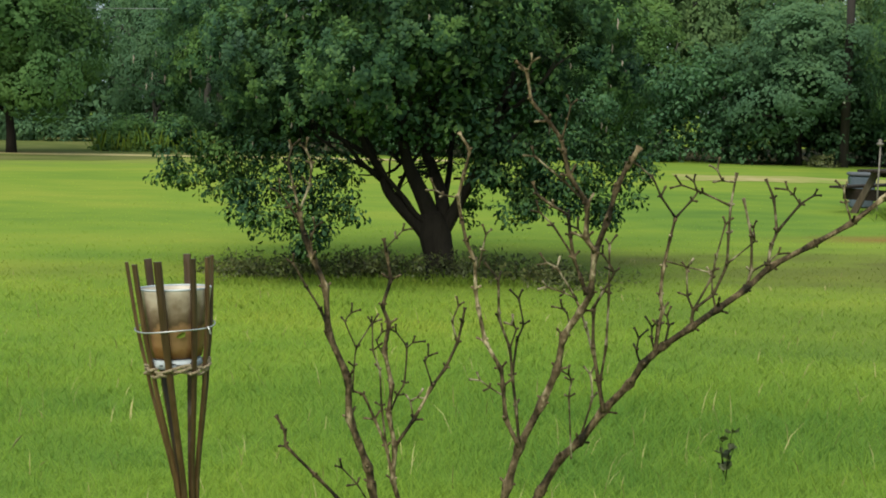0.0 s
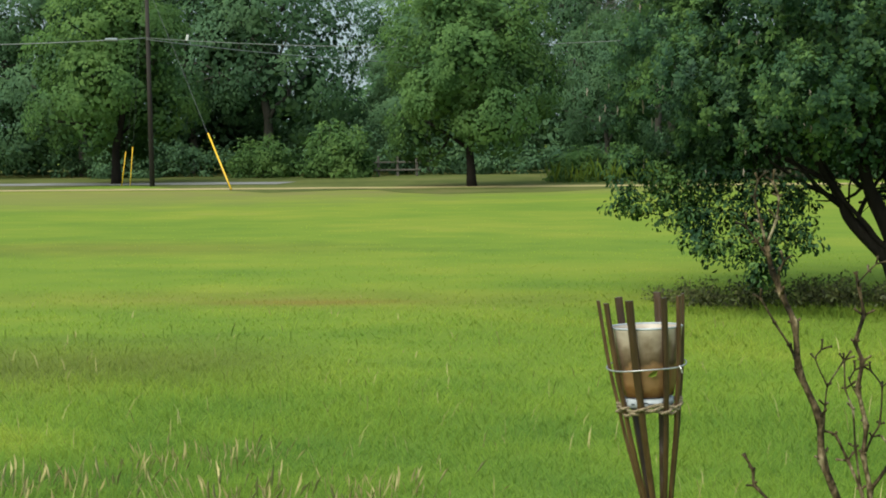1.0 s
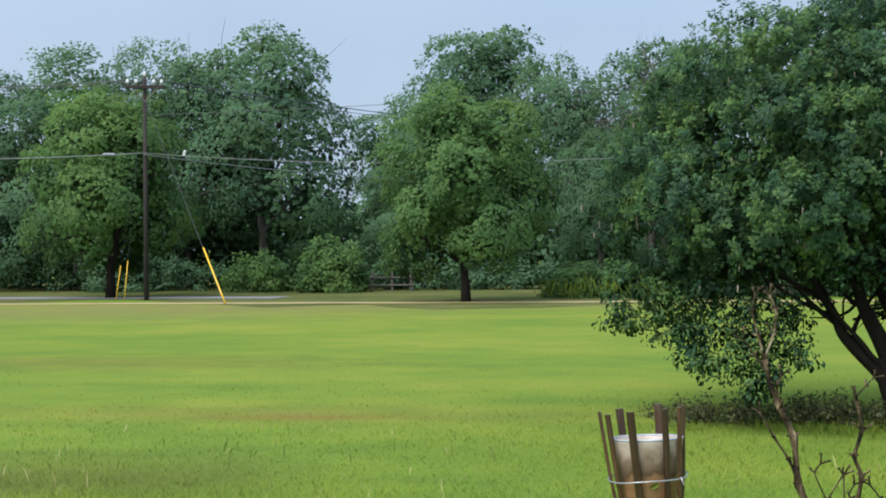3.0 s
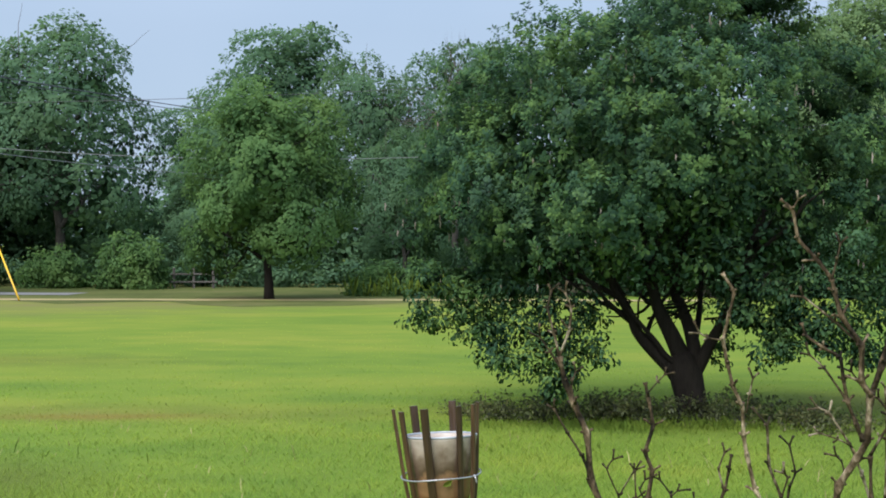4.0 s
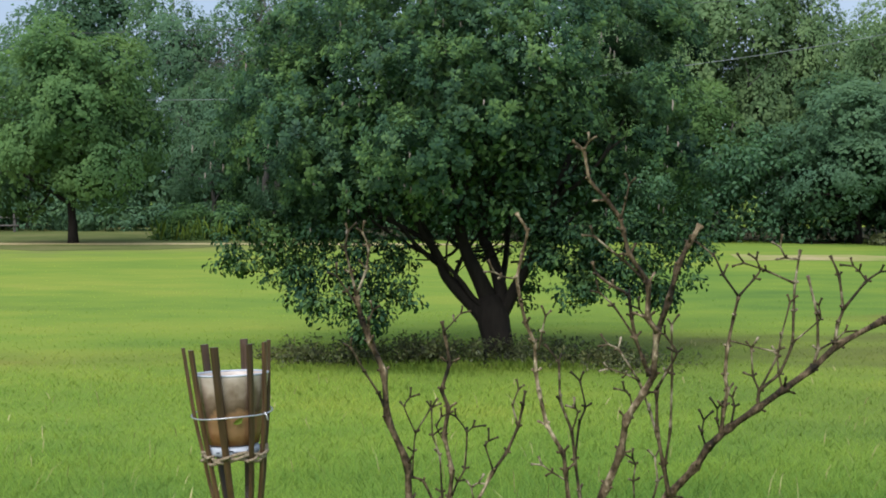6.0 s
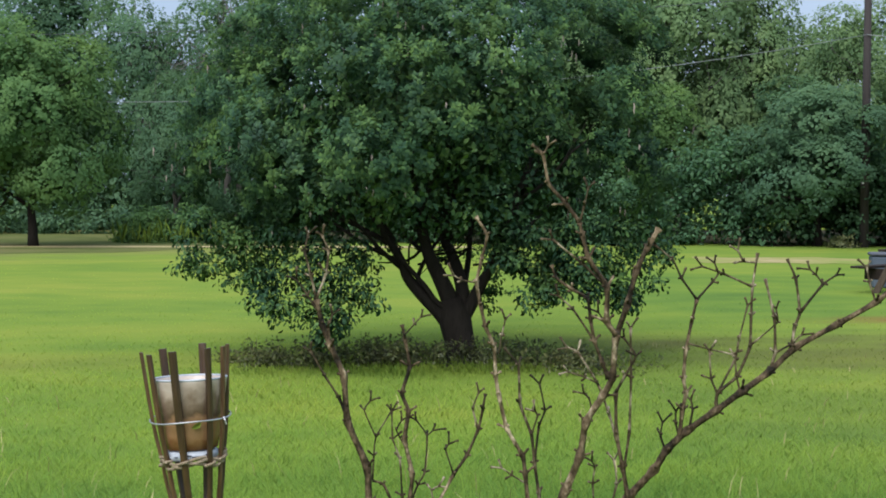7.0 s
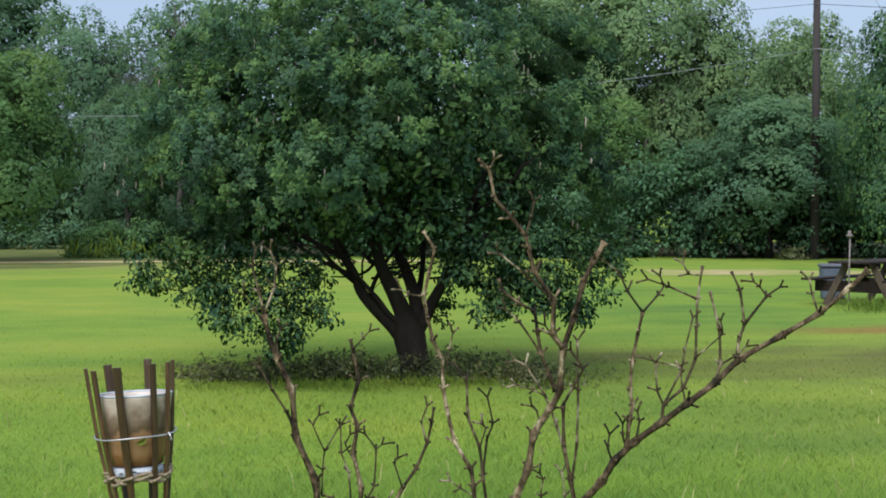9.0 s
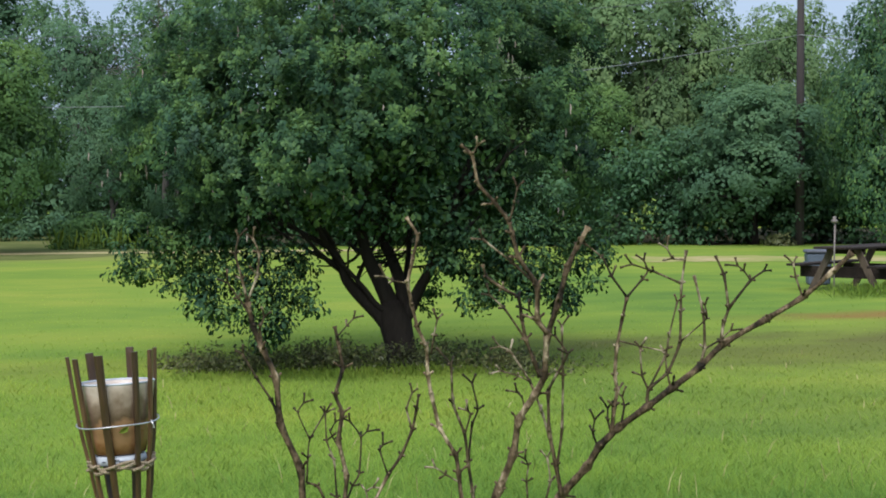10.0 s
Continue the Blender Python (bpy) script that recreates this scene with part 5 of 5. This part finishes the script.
stem(0.3, -0.03, (-0.144, 1.405), (-0.14, 1.431), (-0.134, 1.459))
stem(0.5, -0.03, (-0.088, 1.237), (-0.082, 1.294), (-0.073, 1.319), (-0.082, 1.361))
stem(0.4, -0.03, (-0.102, 1.207), (-0.122, 1.219), (-0.139, 1.231))
stem(0.4, -0.03, (-0.093, 1.281), (-0.084, 1.311), (-0.089, 1.318))
stem(1.1, -0.13, (0.024, 1.446), (0.009, 1.466), (0.009, 1.515), (-0.018, 1.556), (-0.027, 1.589), (-0.031, 1.607))
stem(0.8, -0.13, (-0.031, 1.607), (-0.051, 1.634), (-0.076, 1.662), (-0.084, 1.703), (-0.101, 1.718))
stem(0.5, -0.13, (-0.031, 1.607), (-0.025, 1.631), (-0.019, 1.658))
stem(0.3, -0.13, (-0.084, 1.703), (-0.076, 1.719))
stem(0.6, -0.13, (0.009, 1.515), (-0.026, 1.548), (-0.07, 1.583))
stem(0.8, -0.05, (0.019, 1.372), (0.011, 1.395), (-0.002, 1.429), (-0.008, 1.461), (-0.013, 1.493), (-0.036, 1.506), (-0.06, 1.523), (-0.067, 1.542))
stem(0.5, -0.05, (-0.002, 1.429), (-0.034, 1.476), (-0.057, 1.497))
stem(0.4, -0.05, (0.031, 1.438), (0.013, 1.459), (0.002, 1.474))
stem(0.6, 0.08, (0.045, 1.258), (0.033, 1.299), (0.014, 1.348), (-0.018, 1.397), (-0.036, 1.405))
stem(0.4, 0.08, (0.014, 1.348), (-0.004, 1.357), (-0.034, 1.366))
stem(0.4, 0.08, (0.005, 1.308), (0.001, 1.323), (-0.008, 1.332))
stem(2.0, 0.05, (0.017, -0.02), (-0.066, 0.934), (-0.053, 0.999), (-0.035, 1.035), (-0.004, 1.09), (0.025, 1.117), (0.062, 1.171), (0.102, 1.218), (0.12, 1.25), (0.151, 1.281), (0.195, 1.313), (0.235, 1.342), (0.279, 1.373), (0.319, 1.41), (0.385, 1.447), (0.443, 1.483), (0.487, 1.523), (0.517, 1.554))
stem(1.0, 0.04, (0.061, 1.173), (0.052, 1.22), (0.041, 1.274), (0.039, 1.34))
stem(0.6, 0.04, (0.039, 1.34), (0.053, 1.367), (0.069, 1.398), (0.049, 1.427))
stem(0.6, 0.04, (0.054, 1.22), (0.061, 1.278), (0.062, 1.363), (0.06, 1.443))
stem(0.4, 0.04, (0.013, 1.092), (0.006, 1.193), (0.009, 1.22), (0.003, 1.231))
stem(0.5, 0.05, (0.025, 1.117), (0.044, 1.191), (0.039, 1.232))
stem(0.5, 0.05, (0.118, 1.248), (0.11, 1.272), (0.113, 1.295))
stem(0.9, 0.05, (0.139, 1.27), (0.143, 1.313), (0.148, 1.339), (0.144, 1.362), (0.147, 1.406), (0.156, 1.451), (0.164, 1.485))
stem(0.5, 0.05, (0.164, 1.485), (0.14, 1.518), (0.126, 1.547), (0.097, 1.57))
stem(0.5, 0.05, (0.164, 1.485), (0.189, 1.513), (0.198, 1.526), (0.191, 1.544))
stem(0.2, 0.05, (0.15, 1.417), (0.185, 1.408), (0.221, 1.4))
stem(0.5, 0.05, (0.139, 1.27), (0.133, 1.292), (0.133, 1.313))
stem(0.5, 0.05, (0.154, 1.285), (0.159, 1.315), (0.155, 1.331))
stem(0.7, 0.05, (0.195, 1.312), (0.197, 1.34), (0.228, 1.366), (0.248, 1.411), (0.25, 1.46), (0.252, 1.505), (0.26, 1.558))
stem(0.5, 0.05, (0.197, 1.34), (0.187, 1.362), (0.184, 1.407))
stem(0.5, 0.05, (0.197, 1.34), (0.225, 1.393), (0.23, 1.42), (0.245, 1.478))
stem(0.5, 0.05, (0.252, 1.505), (0.207, 1.525), (0.171, 1.537))
stem(0.5, 0.05, (0.259, 1.543), (0.238, 1.545), (0.228, 1.563))
stem(0.4, 0.05, (0.249, 1.414), (0.292, 1.45), (0.289, 1.473))
stem(0.5, 0.05, (0.233, 1.341), (0.227, 1.366), (0.224, 1.4))
stem(0.7, 0.05, (0.279, 1.373), (0.288, 1.402), (0.287, 1.456), (0.272, 1.518))
stem(0.5, 0.05, (0.288, 1.402), (0.31, 1.414), (0.332, 1.432))
stem(0.7, 0.05, (0.314, 1.409), (0.319, 1.443), (0.327, 1.465), (0.32, 1.518), (0.306, 1.549))
stem(0.6, 0.05, (0.327, 1.465), (0.362, 1.51), (0.384, 1.526))
stem(0.4, 0.05, (0.362, 1.51), (0.351, 1.525), (0.34, 1.534))
stem(0.5, 0.05, (0.443, 1.483), (0.432, 1.514), (0.427, 1.538))

# ---------------------------------------------------------------- weed plant in the lawn
def weed_plant(at):
    rng = np.random.default_rng(91)
    root = thing("weed_plant", at, 0, "small upright broad-leaved weed in the lawn", "weed")
    bm = bmesh.new()
    tops = []
    for k in range(4):
        a = k * 1.7
        q = [(0, 0, -0.02), (0.01 * math.cos(a), 0.01 * math.sin(a), 0.09), (0.035 * math.cos(a), 0.035 * math.sin(a), 0.17 + 0.03 * k)]
        tube(bm, q, [0.003, 0.0025, 0.0015], 5)
        tops += [q[1], q[2], tuple((Vector(q[1]) + Vector(q[2])) / 2)]
    part("stalk", bm, M["weed"], root)
    c = np.repeat(np.array(tops), 3, 0)
    a = np.column_stack([rng.normal(size=(len(c), 2)), 0.4 + 0.3 * rng.random(len(c))])
    ln = 0.035 + 0.02 * rng.random(len(c))
    for i in range(len(c)):
        obj("leaf", leaf_mesh("leaf", c[i:i + 1], a[i:i + 1], ln[i:i + 1], ln[i:i + 1] * 0.5, rng), M["weed"], root)
    return root


weed_plant((2.48, 5.82, 0))

# ---------------------------------------------------------------- small things at the edges
bm = lathe(bmesh.new(), [(0.11, 0.0), (0.125, 0.02), (0.13, 0.2), (0.135, 0.22), (0.135, 0.26), (0.12, 0.285), (0.06, 0.30)], 28)
can = part("metal_can", bm, M["zinc"], smooth=True)
can.location = (-1.51, 4.35, 0)
tagged(can, "small pale grey metal can with a rounded lid in the grass", "can")
